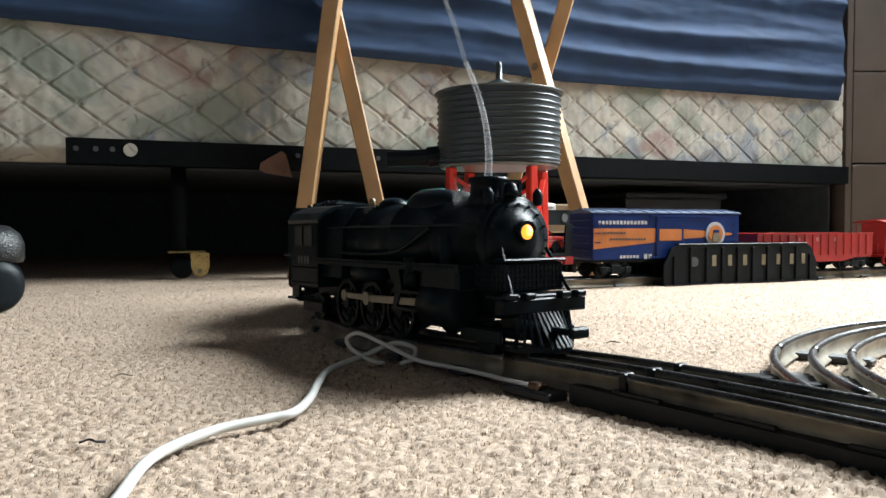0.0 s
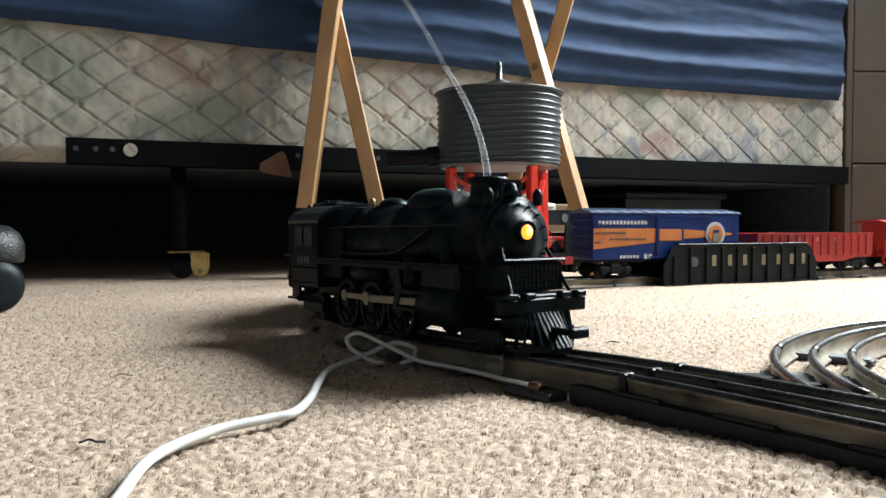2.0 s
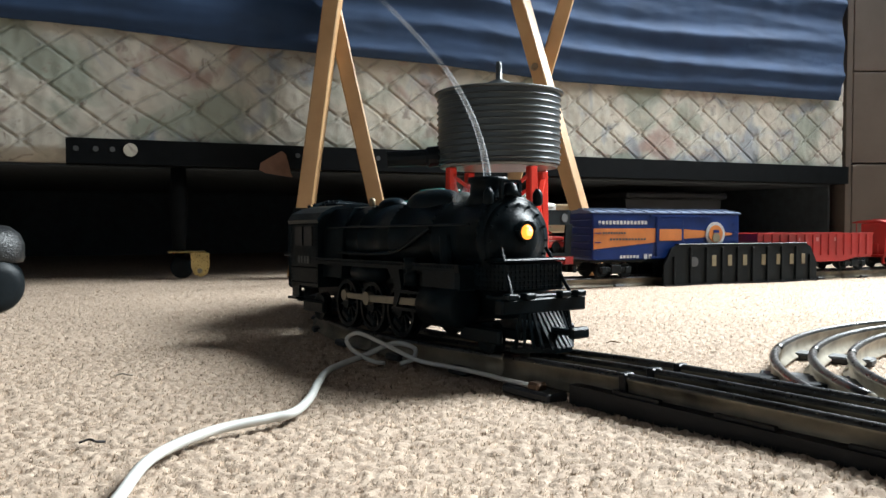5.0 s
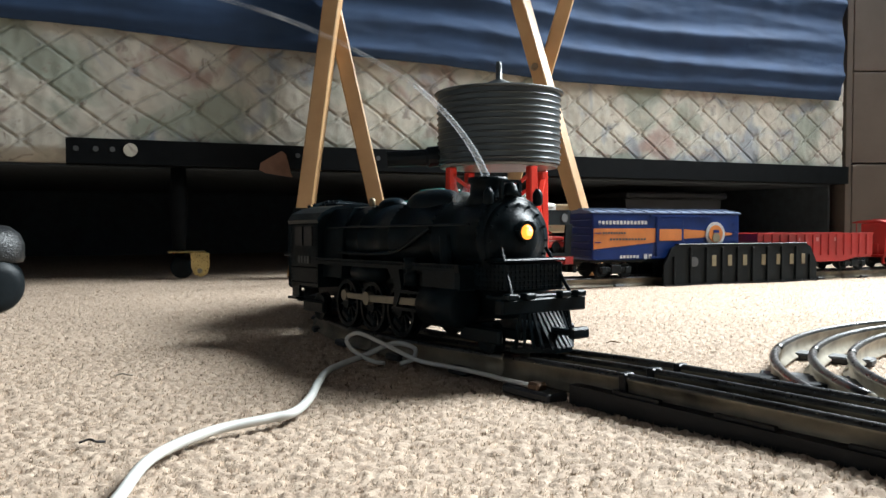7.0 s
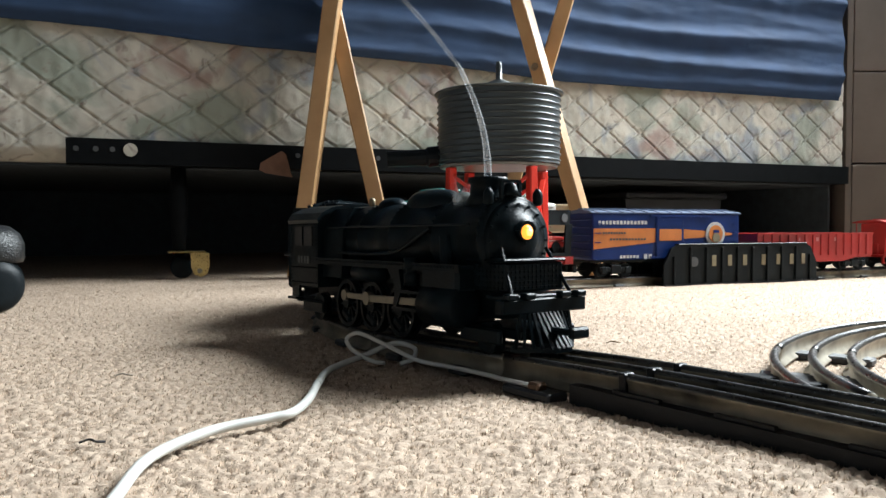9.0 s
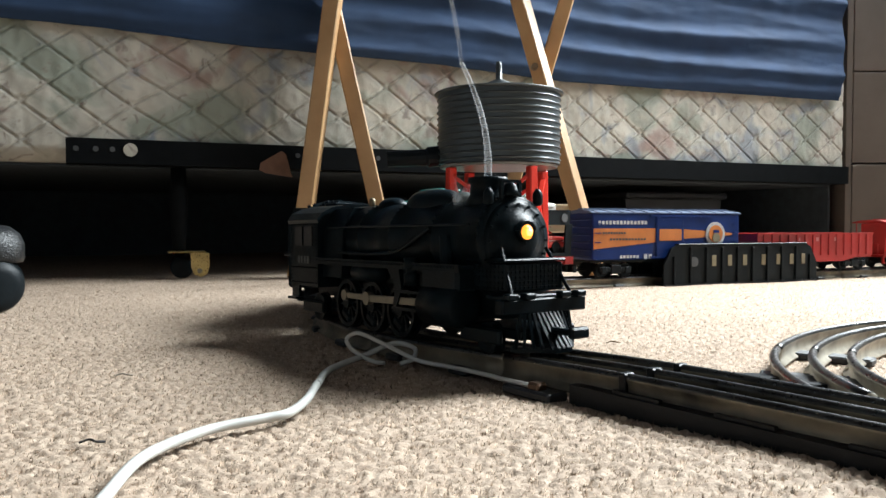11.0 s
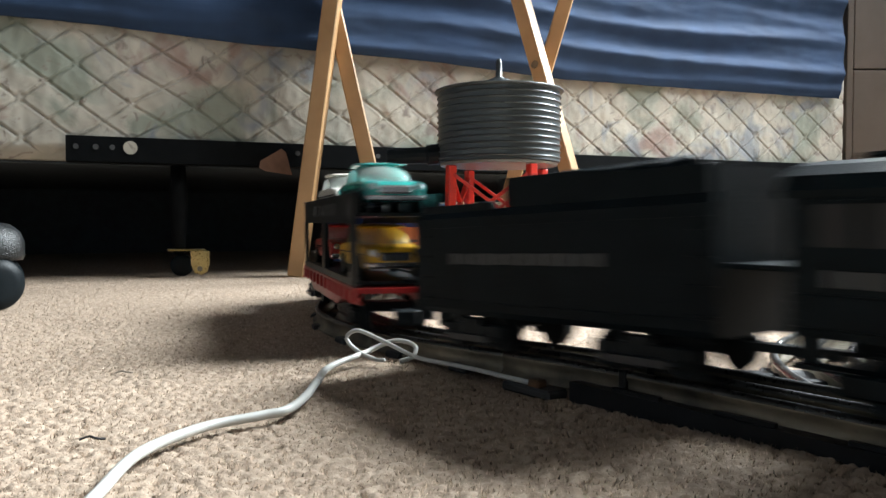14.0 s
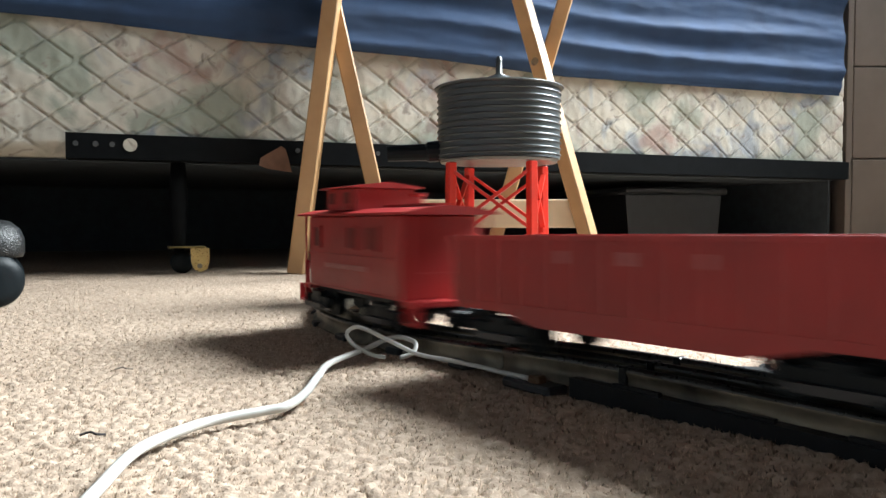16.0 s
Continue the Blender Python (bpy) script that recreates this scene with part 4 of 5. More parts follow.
def build_carrier():
    c = thing("auto_carrier", "black and red toy auto-carrier flatcar loaded with cars", "toy train car")
    sill = [(-0.121, 0.017), (-0.121, 0.026), (0.121, 0.026), (0.121, 0.017), (0.078, 0.0172), (0.056, 0.0115), (-0.056, 0.0115), (-0.078, 0.0172)]
    bm = prism(bmesh.new(), sill, -0.0265, -0.0235)
    prism(bm, sill, 0.0235, 0.0265)
    box(bm, (0.242, 0.05, 0.003), (0, 0, 0.0245))
    fl = part("flatcar", bm, RED, c, "red plastic flatcar")
    for k in range(12):
        for y in (-1, 1):
            part("stake_pocket", boxes(((0.003, 0.0022, 0.0075), (-0.107 + 0.01945 * k, y * 0.0272, 0.021)), bevel=0.0003), RED, fl)
    part("lower_deck", boxes(((0.229, 0.044, 0.002), (0, 0, 0.0285))), BLACKP, c)
    part("upper_deck", boxes(((0.229, 0.046, 0.002), (0, 0, 0.0675))), BLACKP, c)
    for y in (-1, 1):
        side = part("side_panel", prism(bmesh.new(), [(-0.1145, 0.063), (0.1145, 0.063), (0.1165, 0.0785), (-0.1165, 0.0785)], y * 0.0235, y * 0.0262), BLACKP, c)
        part("lower_rail", boxes(((0.229, 0.0027, 0.004), (0, y * 0.0249, 0.0285))), BLACKP, side)
        part("top_trim", boxes(((0.231, 0.0034, 0.0016), (0, y * 0.0249, 0.079))), BLACKP, side)
        part("bottom_trim", boxes(((0.229, 0.0034, 0.0012), (0, y * 0.0249, 0.0632))), BLACKP, side)
        for xa, xb, w in ((-0.112, -0.1145, 0.010), (-0.006, -0.006, 0.015), (0.110, 0.105, 0.018)):
            part("post", prism(bmesh.new(), [(xa - w / 2, 0.027), (xa + w / 2, 0.027), (xb + w / 2, 0.064), (xb - w / 2, 0.064)], y * 0.0236, y * 0.0260), BLACKP, side)
    for y in (-1, 1):
        part("emblem", lathe(bmesh.new(), [(0.0052, 0.0), (0.0052, 0.0006)], (-0.106 if y > 0 else 0.106, y * 0.0265 - (0.0006 if y < 0 else 0), 0.0708), "y", 18), DIMPRINT, c, "faint grey round emblem")
    cv = bpy.data.curves.new("lettering", "FONT")
    cv.body, cv.size, cv.extrude, cv.align_x, cv.align_y = "AUTO-LOADER", 0.0115, 0.0002, "CENTER", "CENTER"
    cv.space_character = 1.5
    dg = new("lettering", cv)
    me = bpy.data.meshes.new_from_object(dg)
    bpy.data.objects.remove(dg)
    me.materials.append(DIMPRINT)
    for y in (-1, 1):
        ob = new("lettering", me)
        ob.parent = c
        ob.matrix_basis = pose(-0.005, y * 0.0265, 0.0708, 90, 0, 0 if y < 0 else 180)
    truck(c, 0.082)
    truck(c, -0.082)
    coupler(c, 0.121, 1)
    coupler(c, -0.121, -1)
    return c


def toy_car(name, label, paint):
    a = thing(name, label, "toy car", group="toy cars on the auto carrier")
    prof = [(-0.047, 0.008), (-0.048, 0.013), (-0.047, 0.019), (-0.03, 0.0205), (0.02, 0.0205), (0.043, 0.0185), (0.047, 0.015), (0.0475, 0.008), (0.04, 0.006), (-0.04, 0.006)]
    bm = prism(bmesh.new(), prof, -0.0175, 0.0175)
    bmesh.ops.bevel(bm, geom=bm.edges[:], offset=0.0022, segments=2, affect="EDGES", profile=0.5)
    part("body", bm, paint, a, smooth=False)
    bm = bmesh.new()
    bmesh.ops.create_grid(bm, x_segments=14, y_segments=8, size=1)
    for v in bm.verts:
        u, w = v.co.x, v.co.y
        v.co = Vector((-0.006 + u * 0.0265 * (1 - 0.1 * w * w), w * 0.0158, 0.0195 + 0.0125 * (1 - abs(u) ** 3.2) * (1 - 0.35 * abs(w) ** 3)))
    part("window_bubble", bm, CLEAR, a, "clear plastic window bubble", True)
    bm = bmesh.new()
    bmesh.ops.create_grid(bm, x_segments=10, y_segments=8, size=1)
    for v in bm.verts:
        u, w = v.co.x, v.co.y
        v.co = Vector((-0.007 + u * 0.0165, w * 0.0145, 0.0312 + 0.0018 * (1 - u * u) * (1 - 0.5 * w * w)))
    g = bmesh.ops.extrude_face_region(bm, geom=bm.faces[:])
    bmesh.ops.translate(bm, vec=(0, 0, -0.0012), verts=[v for v in g["geom"] if isinstance(v, bmesh.types.BMVert)])
    bmesh.ops.recalc_face_normals(bm, faces=bm.faces[:])
    part("roof", bm, paint, a, smooth=True)
    for x in (-0.048, 0.0478):
        part("bumper", boxes(((0.003, 0.036, 0.0035), (x, 0, 0.0085)), ((0.002, 0.02, 0.005), (x, 0, 0.0135)), bevel=0.001), CHROME, a, "chrome bumper and grille")
    for y in (-1, 1):
        part("headlight", lathe(bmesh.new(), [(0.0026, 0.0), (0.0022, 0.0018)], (0.0472, y * 0.0132, 0.0155), "x", 12), CHROME, a)
        part("side_trim", boxes(((0.085, 0.0006, 0.0009), (0, y * 0.0177, 0.0145))), CHROME, a)
        for x in (-0.029, 0.029):
            part("wheel", lathe(bmesh.new(), [(0.004, -0.0018), (0.0068, -0.002), (0.0068, 0.002), (0.004, 0.0018)], (x, y * 0.0165, 0.0068), "y", 18), BLACKP, a)
    return a


def build_boxcar():
    b = thing("boxcar", "blue toy boxcar with a tapered orange stripe", "toy train car")
    body = part("body", boxes(((0.226, 0.052, 0.0555), (0, 0, 0.04875)), bevel=0.0012), BLUE, b)
    part("roof", prism(bmesh.new(), [(-0.0275, 0.0765), (-0.0275, 0.0775), (-0.02, 0.0795), (0, 0.0815), (0.02, 0.0795), (0.0275, 0.0775), (0.0275, 0.0765)], -0.1145, 0.1145, "yz"), ROOFB, body)
    part("roof_walk", boxes(((0.226, 0.010, 0.0014), (0, 0, 0.0822))), ROOFB, body)
    for k in range(13):
        x = -0.108 + 0.018 * k
        part("roof_rib", prism(bmesh.new(), [(-0.0282, 0.0768), (-0.0282, 0.0782), (-0.02, 0.0803), (-0.006, 0.082), (0.006, 0.082), (0.02, 0.0803), (0.0282, 0.0782), (0.0282, 0.0768)], x - 0.0012, x + 0.0012, "yz"), ROOFB, body)
    for x in (-0.1135, 0.1135):
        for z in (0.024, 0.033, 0.042, 0.051, 0.060, 0.069):
            part("end_rib", boxes(((0.0018, 0.046, 0.0022), (x, 0, z)), bevel=0.0006), BLUE, body)
    for y in (-1, 1):
        f = -y
        part("stripe", prism(bmesh.new(), [(-0.112 * f, 0.034), (-0.112 * f, 0.0585), (-0.022 * f, 0.0585), (-0.022 * f, 0.0415)], y * 0.0261, y * 0.0266), ORANGE, body, "orange stripe")
        part("stripe", prism(bmesh.new(), [(0.022 * f, 0.0455), (0.022 * f, 0.0575), (0.10 * f, 0.0525), (0.10 * f, 0.0495)], y * 0.0261, y * 0.0266), ORANGE, body, "orange stripe")
        dr = part("sliding_door", boxes(((0.042, 0.002, 0.050), (0, y * 0.0268, 0.0475)), bevel=0.0006), BLUE, body)
        for z in (0.0735, 0.0235):
            part("door_rail", boxes(((0.1, 0.0025, 0.0022), (0.02 * f, y * 0.0275, z))), BLUE, body)
        part("door_patch", boxes(((0.034, 0.0006, 0.014), (0, y * 0.0281, 0.0505))), ORANGE, dr)
        for z in (0.026, 0.034, 0.062, 0.069):
            part("door_rib", boxes(((0.04, 0.0009, 0.0014), (0, y * 0.0281, z))), BLUE, dr)
        part("emblem", lathe(bmesh.new(), [(0.0155, 0.0), (0.0155, 0.0009)], (0.0718 * f, y * 0.0268 - (0.0009 if y < 0 else 0), 0.051), "y", 28), PALEBLUE, body, "round white emblem")
        part("emblem_figure", lathe(bmesh.new(), [(0.0112, 0.0), (0.0112, 0.0006)], (0.0718 * f, y * 0.0281 - (0.0006 if y < 0 else 0), 0.0512), "y", 22), ORANGE, body)
        part("emblem_dome", lathe(bmesh.new(), [(0.0062, 0.0), (0.0062, 0.0005)], (0.0718 * f, y * 0.0288 - (0.0005 if y < 0 else 0), 0.0465), "y", 9), CREAM, body)
        part("emblem_band", boxes(((0.009, 0.0005, 0.0035), (0.0718 * f, y * 0.0291, 0.0545))), BLUE, body)
        bars_row(body, -0.106 * f, -0.034 * f, y * 0.0264, 0.0655, 0.0045, 14, PALEBLUE)
        bars_row(body, -0.075 * f, -0.046 * f, y * 0.0264, 0.0245, 0.0036, 6, PALEBLUE, name="road_number")
        bars_row(body, -0.040 * f, -0.026 * f, y * 0.0264, 0.0245, 0.006, 2, PALEBLUE, name="data_block")
        bars_row(body, 0.05 * f, 0.10 * f, y * 0.0264, 0.0245, 0.0028, 12, PALEBLUE, name="data_block")
        bars_row(body, -0.10 * f, -0.066 * f, y * 0.0269, 0.053, 0.0025, 9, DIMPRINT)
        bars_row(body, -0.09 * f, -0.036 * f, y * 0.0269, 0.0455, 0.0025, 12, DIMPRINT)
        for sx in (-1, 1):
            for z in (0.022, 0.032, 0.042, 0.053, 0.064):
                part("ladder_rung", boxes(((0.009, 0.0016, 0.0011), (sx * 0.1065, y * 0.0272, z))), BLUE, body)
    part("underframe", boxes(((0.22, 0.034, 0.004), (0, 0, 0.0196)), ((0.05, 0.012, 0.003), (0, 0, 0.0165))), BLACKP, b)
    truck(b, 0.078)
    truck(b, -0.078)
    coupler(b, 0.113, 1)
    coupler(b, -0.113, -1)
    return b


def build_gondola():
    g = thing("gondola", "empty red toy gondola car with ribbed sides", "toy train car")
    out = [(-0.109, 0.0205), (-0.109, 0.051), (0.109, 0.051), (0.109, 0.0205), (0.078, 0.0185), (0.050, 0.0125), (-0.050, 0.0125), (-0.078, 0.0185)]
    bm = prism(bmesh.new(), out, -0.0262, -0.0242)
    prism(bm, out, 0.0242, 0.0262)
    for x in (-0.108, 0.108):
        box(bm, (0.002, 0.05, 0.030), (x, 0, 0.0360))
    box(bm, (0.216, 0.05, 0.003), (0, 0, 0.019))
    body = part("body", bm, RED, g)
    for y in (-1, 1):
        part("top_rail", boxes(((0.219, 0.0035, 0.0022), (0, y * 0.0258, 0.0508))), RED, body)
        for k in range(14):
            x = -0.0975 + 0.015 * k
            part("rib", boxes(((0.0035, 0.0020, 0.0295), (x, y * 0.0266, 0.0360)), bevel=0.0006), RED, body)
        for x in (-0.035, 0.0, 0.035):
            part("letter_bar", boxes(((0.005, 0.0005, 0.005), (x, y * 0.0264, 0.043))), PINKPRINT, body)
    for x in (-0.1095, 0.1095):
        for z in (0.024, 0.032, 0.040):
            part("end_rib", boxes(((0.002, 0.046, 0.0022), (x, 0, z)), bevel=0.0006), RED, body)
    part("underframe", boxes(((0.2, 0.03, 0.005), (0, 0, 0.0175))), BLACKP, g)
    truck(g, 0.076)
    truck(g, -0.076)
    coupler(g, 0.109, 1)
    coupler(g, -0.109, -1)
    return g


# darker red on flat window plates paints the shade of a recess
CABWIN = mat("shaded_red", (0.12, 0.006, 0.006), 0.5)


def build_caboose():
    c = thing("caboose", "red toy caboose with a roof cupola", "toy train car")
    body = part("body", boxes(((0.136, 0.05, 0.0465), (0.007, 0, 0.0417)), bevel=0.001), RED, c)
    part("roof", prism(bmesh.new(), [(-0.029, 0.065), (-0.029, 0.0663), (-0.016, 0.069), (0, 0.070), (0.016, 0.069), (0.029, 0.0663), (0.029, 0.065)], -0.074, 0.088, "yz"), RED, c)
    cup = part("cupola", boxes(((0.046, 0.042, 0.0145), (-0.016, 0, 0.0750)), bevel=0.0008), RED, c)
    part("cupola_roof", prism(bmesh.new(), [(-0.0245, 0.082), (-0.0245, 0.083), (0, 0.086), (0.0245, 0.083), (0.0245, 0.082)], -0.042, 0.010, "yz"), RED, cup)
    part("roof_walk", boxes(((0.06, 0.010, 0.0014), (0.046, 0, 0.0708))), RED, c)
    part("roof_walk", boxes(((0.030, 0.010, 0.0014), (-0.056, 0, 0.0708))), RED, c)
    part("chimney", lathe(bmesh.new(), [(0.003, 0.0685), (0.003, 0.0765), (0.0042, 0.077), (0.0042, 0.0785)], (0.03, 0.01, 0), "z", 12), RED, c)
    for y in (-1, 1):
        for x in (-0.045, 0.012, 0.04):
            w = part("window", boxes(((0.011, 0.0008, 0.0125), (x, y * 0.0252, 0.0515))), CABWIN, body)
            part("window_frame", boxes(((0.013, 0.0014, 0.0012), (x, y * 0.0256, 0.0582)), ((0.013, 0.0014, 0.0012), (x, y * 0.0256, 0.0448)), ((0.0012, 0.0014, 0.0136), (x - 0.006, y * 0.0256, 0.0515)), ((0.0012, 0.0014, 0.0136), (x + 0.006, y * 0.0256, 0.0515))), RED, w)
        for x in (-0.03, -0.006):
            part("cupola_window", boxes(((0.008, 0.0008, 0.007), (x, y * 0.0212, 0.0760))), CABWIN, cup)
        part("batten", boxes(((0.136, 0.001, 0.001), (0.007, y * 0.0254, 0.0405)), ((0.136, 0.001, 0.001), (0.007, y * 0.0254, 0.0195))), RED, body)
        bars_row(body, -0.032, 0.032, y * 0.0254, 0.0335, 0.0030, 10, PINKPRINT)
        for x in (-0.072, 0.086):
            part("end_step", boxes(((0.012, 0.004, 0.0012), (x, y * 0.024, 0.0075)), ((0.0012, 0.004, 0.012), (x - 0.0055, y * 0.024, 0.0125)), ((0.0012, 0.004, 0.012), (x + 0.0055, y * 0.024, 0.0125))), RED, c)
    for sg in (-1, 1):
        x = 0.007 + sg * 0.0740
        part("platform", boxes(((0.012, 0.05, 0.003), (x, 0, 0.0175))), RED, c)
        xe = x + sg * 0.0045
        part("end_railing", boxes(((0.0012, 0.046, 0.0012), (xe, 0, 0.0335)), *[((0.0012, 0.0012, 0.016), (xe, y, 0.0265)) for y in (-0.022, -0.011, 0.011, 0.022)], ((0.0012, 0.0012, 0.048), (xe, -0.0235, 0.042)), ((0.0012, 0.0012, 0.048), (xe, 0.0235, 0.042))), RED, c)
    part("underframe", boxes(((0.15, 0.036, 0.003), (0.007, 0, 0.0165))), BLACKP, c)
    truck(c, 0.047)
    truck(c, -0.05)
    coupler(c, 0.088, 1)
    coupler(c, -0.074, -1)
    return c


tender, carrier, boxcar, gondola, caboose = build_tender(), build_carrier(), build_boxcar(), build_gondola(), build_caboose()
CARS = [(toy_car("toy_sedan", "teal toy sedan on the upper deck of the carrier", TEAL), 0.060, 0.0685), (toy_car("toy_sedan", "ivory toy sedan on the upper deck of the carrier", CARWHITE), -0.054, 0.0685),
        (toy_car("toy_sedan", "yellow toy sedan on the lower deck of the carrier", YELLOW), 0.060, 0.0295), (toy_car("toy_sedan", "dark red toy sedan on the lower deck of the carrier", CARRED), -0.072, 0.0295)]

# ---- water tower ----
tower = thing("water_tower", "grey ribbed toy water tower on red lattice legs", "toy water tower", Matrix.Translation((0.0535, 0.74, 0)) @ Matrix.Rotation(radians(-15), 4, "Z"))
prof = [(0.05, 0.131), (0.0585, 0.132)]
for k in range(11):
    z = 0.1345 + k * 0.00575
    prof += [(0.0581, z), (0.0589, z + 0.0004), (0.0594, z + 0.0009), (0.0592, z + 0.0015), (0.0581, z + 0.0021)]
prof += [(0.0580, 0.1975), (0.0610, 0.1982), (0.0618, 0.1992), (0.0610, 0.2002), (0.045, 0.2024), (0.014, 0.2078), (0.0115, 0.2102), (0.0105, 0.2114), (0.004, 0.2120)]
bm = lathe(bmesh.new(), prof, (0, 0, 0), "z", 72)
for e in bm.edges:
    if abs(e.verts[0].co.z - e.verts[1].co.z) < 1e-6 and e.verts[0].co.z < 0.2:
        e.smooth = False
tank = part("tank", bm, TANK, tower, smooth=True)
part("finial", lathe(bmesh.new(), [(0.0078, 0.2105), (0.0066, 0.2128), (0.0031, 0.2145), (0.0030, 0.2265), (0.0023, 0.2305), (0.0008, 0.2312)], (0, 0, 0), "z", 16), TANK, tower, smooth=True)
part("bottom_ring", lathe(bmesh.new(), [(0.050, 0.1285), (0.0555, 0.1288), (0.0565, 0.1312), (0.050, 0.132)], (0, 0, 0), "z", 60), mat("pale_plastic_ring", (0.13, 0.135, 0.125), 0.35), tower, "pale underside ring")
part("spout", tube(bmesh.new(), [(-0.053, -0.019, 0.1405), (-0.064, -0.023, 0.139), (-0.066, -0.0235, 0.139), (-0.101, -0.034, 0.1375)], [0.0100, 0.0098, 0.0082, 0.0074], 14), BLACKP, tower)
legs = [(0.054 * math.cos(radians(45 + 90 * k)), 0.054 * math.sin(radians(45 + 90 * k))) for k in range(4)]
for k in range(4):
    x, y = legs[k]
    part("leg", bar((x * 1.02, y * 1.02, 0.004), (x * 0.98, y * 0.98, 0.128), 0.0082, 0.0082, 0.001), REDT, tower, "bright red plastic leg")
    x2, y2 = legs[(k + 1) % 4]
    for z0, z1 in ((0.010, 0.064), (0.066, 0.122)):
        part("brace", bar((x, y, z0), (x2, y2, z1), 0.0045, 0.003, 0.0), REDT, tower)
        part("brace", bar((x, y, z1), (x2, y2, z0), 0.0045, 0.003, 0.0), REDT, tower)
part("base", boxes(((0.1, 0.1, 0.006), (0, 0, 0.003)), bevel=0.002), REDT, tower)

# ---- plate girder bridge side, lying along the far straight ----
girder = thing("girder_bridge", "black plastic toy girder bridge with pale letter bars", "toy bridge", Matrix.Translation((0.268, 0.9283, 0)) @ Matrix.Rotation(radians(23.85), 4, "Z") @ Matrix.Diagonal((1.032, 1, 1, 1)))
for y in (0.0, 0.072):
    side = part("girder_side", prism(bmesh.new(), [(0.0, 0.0), (0.249, 0.0), (0.249, 0.026), (0.238, 0.046), (0.228, 0.0505), (0.021, 0.0505), (0.011, 0.046), (0.0, 0.026)], y, y + 0.003), BLACKP, girder)
    part("top_flange", boxes(((0.210, 0.008, 0.002), (0.1245, y + 0.0015, 0.0505)), bevel=0.0005), BLACKP, side)
    part("bottom_flange", boxes(((0.249, 0.008, 0.002), (0.1245, y + 0.0015, 0.001))), BLACKP, side)
    for k in range(10):
        x = 0.014 + k * 0.0246
        part("stiffener", boxes(((0.0022, 0.008, 0.044 if 0 < k < 9 else 0.034), (x, y + 0.0015, 0.025 if 0 < k < 9 else 0.019)), bevel=0.0004), BLACKP, side)
for k, x in enumerate((0.0755, 0.1005, 0.125, 0.156, 0.181, 0.204, 0.2245)):
    part("letter_bar", boxes(((0.0065, 0.0008, 0.0135), (x, -0.0004, 0.030)), bevel=0.0002), CREAM, girder, "pale gold letter-sized bar")
part("emblem", lathe(bmesh.new(), [(0.0062, 0.0), (0.0062, 0.0008)], (0.0445, -0.0008, 0.029), "y", 18), DIMPRINT, girder)
part("deck", boxes(((0.249, 0.07, 0.002), (0.1245, 0.0375, 0.0015))), BLACKP, girder)

# ---- white lead lying in a loop over the carpet ----
wire = thing("white_wire", "white twin lead looped on the carpet beside the track", "wire")
A = [(-0.079, 0.168, 0.0045), (-0.084, 0.1966, 0.0045), (-0.0881, 0.2311, 0.0045), (-0.0793, 0.2603, 0.0045), (-0.0640, 0.2770, 0.0045), (-0.0562, 0.2860, 0.0046),
     (-0.0540, 0.3080, 0.0048), (-0.0556, 0.3417, 0.0048), (-0.0547, 0.3720, 0.0048), (-0.0400, 0.4010, 0.0070), (-0.026, 0.405, 0.0122), (-0.0150, 0.400, 0.0105), (-0.0155, 0.393, 0.006), (-0.022, 0.390, 0.004)]
B = [(-0.0300, 0.392, 0.004), (-0.0365, 0.395, 0.0045), (-0.046, 0.398, 0.009), (-0.0505, 0.40, 0.0145), (-0.0465, 0.40, 0.0182), (-0.0405, 0.398, 0.0175), (-0.027, 0.392, 0.0122), (-0.0125, 0.386, 0.0065), (0.0040, 0.3735, 0.0055), (0.0157, 0.3570, 0.0060), (0.0273, 0.3410, 0.0060), (0.0372, 0.3275, 0.0062)]
PIV = Vector(A[7])
near_lead = part("lead", tube(bmesh.new(), [p - PIV for p in smooth_line(A, 10)[:71]], 0.0018, 12), WIRE, wire, smooth=True)
near_lead.location = PIV
tail = smooth_line(A, 10)[68:]
part("lead", tube(bmesh.new(), tail, [0.00178 - 0.0006 * min(1, k / 40) for k in range(len(tail))], 12), WIRE, wire, smooth=True)
part("lead", tube(bmesh.new(), smooth_line(B, 10), 0.0011, 10), WIRE, wire, smooth=True)

# ---- lint on the carpet ----
for (x, y), n, c in (((-0.119, 0.257), 7, (0.03, 0.028, 0.03)), ((0.106, 0.476), 5, (0.2, 0.13, 0.08)), ((-0.156, 0.372), 6, (0.35, 0.3, 0.25))):
    lint = thing("lint", "tiny curl of lint lying on the carpet pile", "lint", Matrix.Translation((x, y, 0.0015)), group="lint on the carpet")
    part("thread", tube(bmesh.new(), smooth_line([(-0.004, 0, 0), (-0.001, 0.0012, 0.0008), (0.002, -0.0006, 0.0006), (0.0045, 0.0008, 0.0001)], n), 0.00045, 6), mat("lint_thread", c, 0.9), lint)

# ---- smoke from the stack, in rigid wisps and puffs ----
WISP_M, FAINT_M, PUFF_M = vapour("thin_smoke", 0.36, 0.4, 30), vapour("fading_smoke", 0.2, 0.2, 30), vapour("puff_smoke", 0.85, 0.0, 110, True)


def wisp(length, r0, r1, bend, m):
    w = thing("smoke_wisp", "thin white wisp of smoke rising from the stack", "smoke", group="smoke from the stack")
    pts = [(bend * (k / 14) ** 2 * length, 0.0, length * k / 14) for k in range(15)]
    part("smoke_strand", tube(bmesh.new(), pts, [r0 + (r1 - r0) * k / 14 for k in range(15)], 10), m, w, smooth=True)
    return w


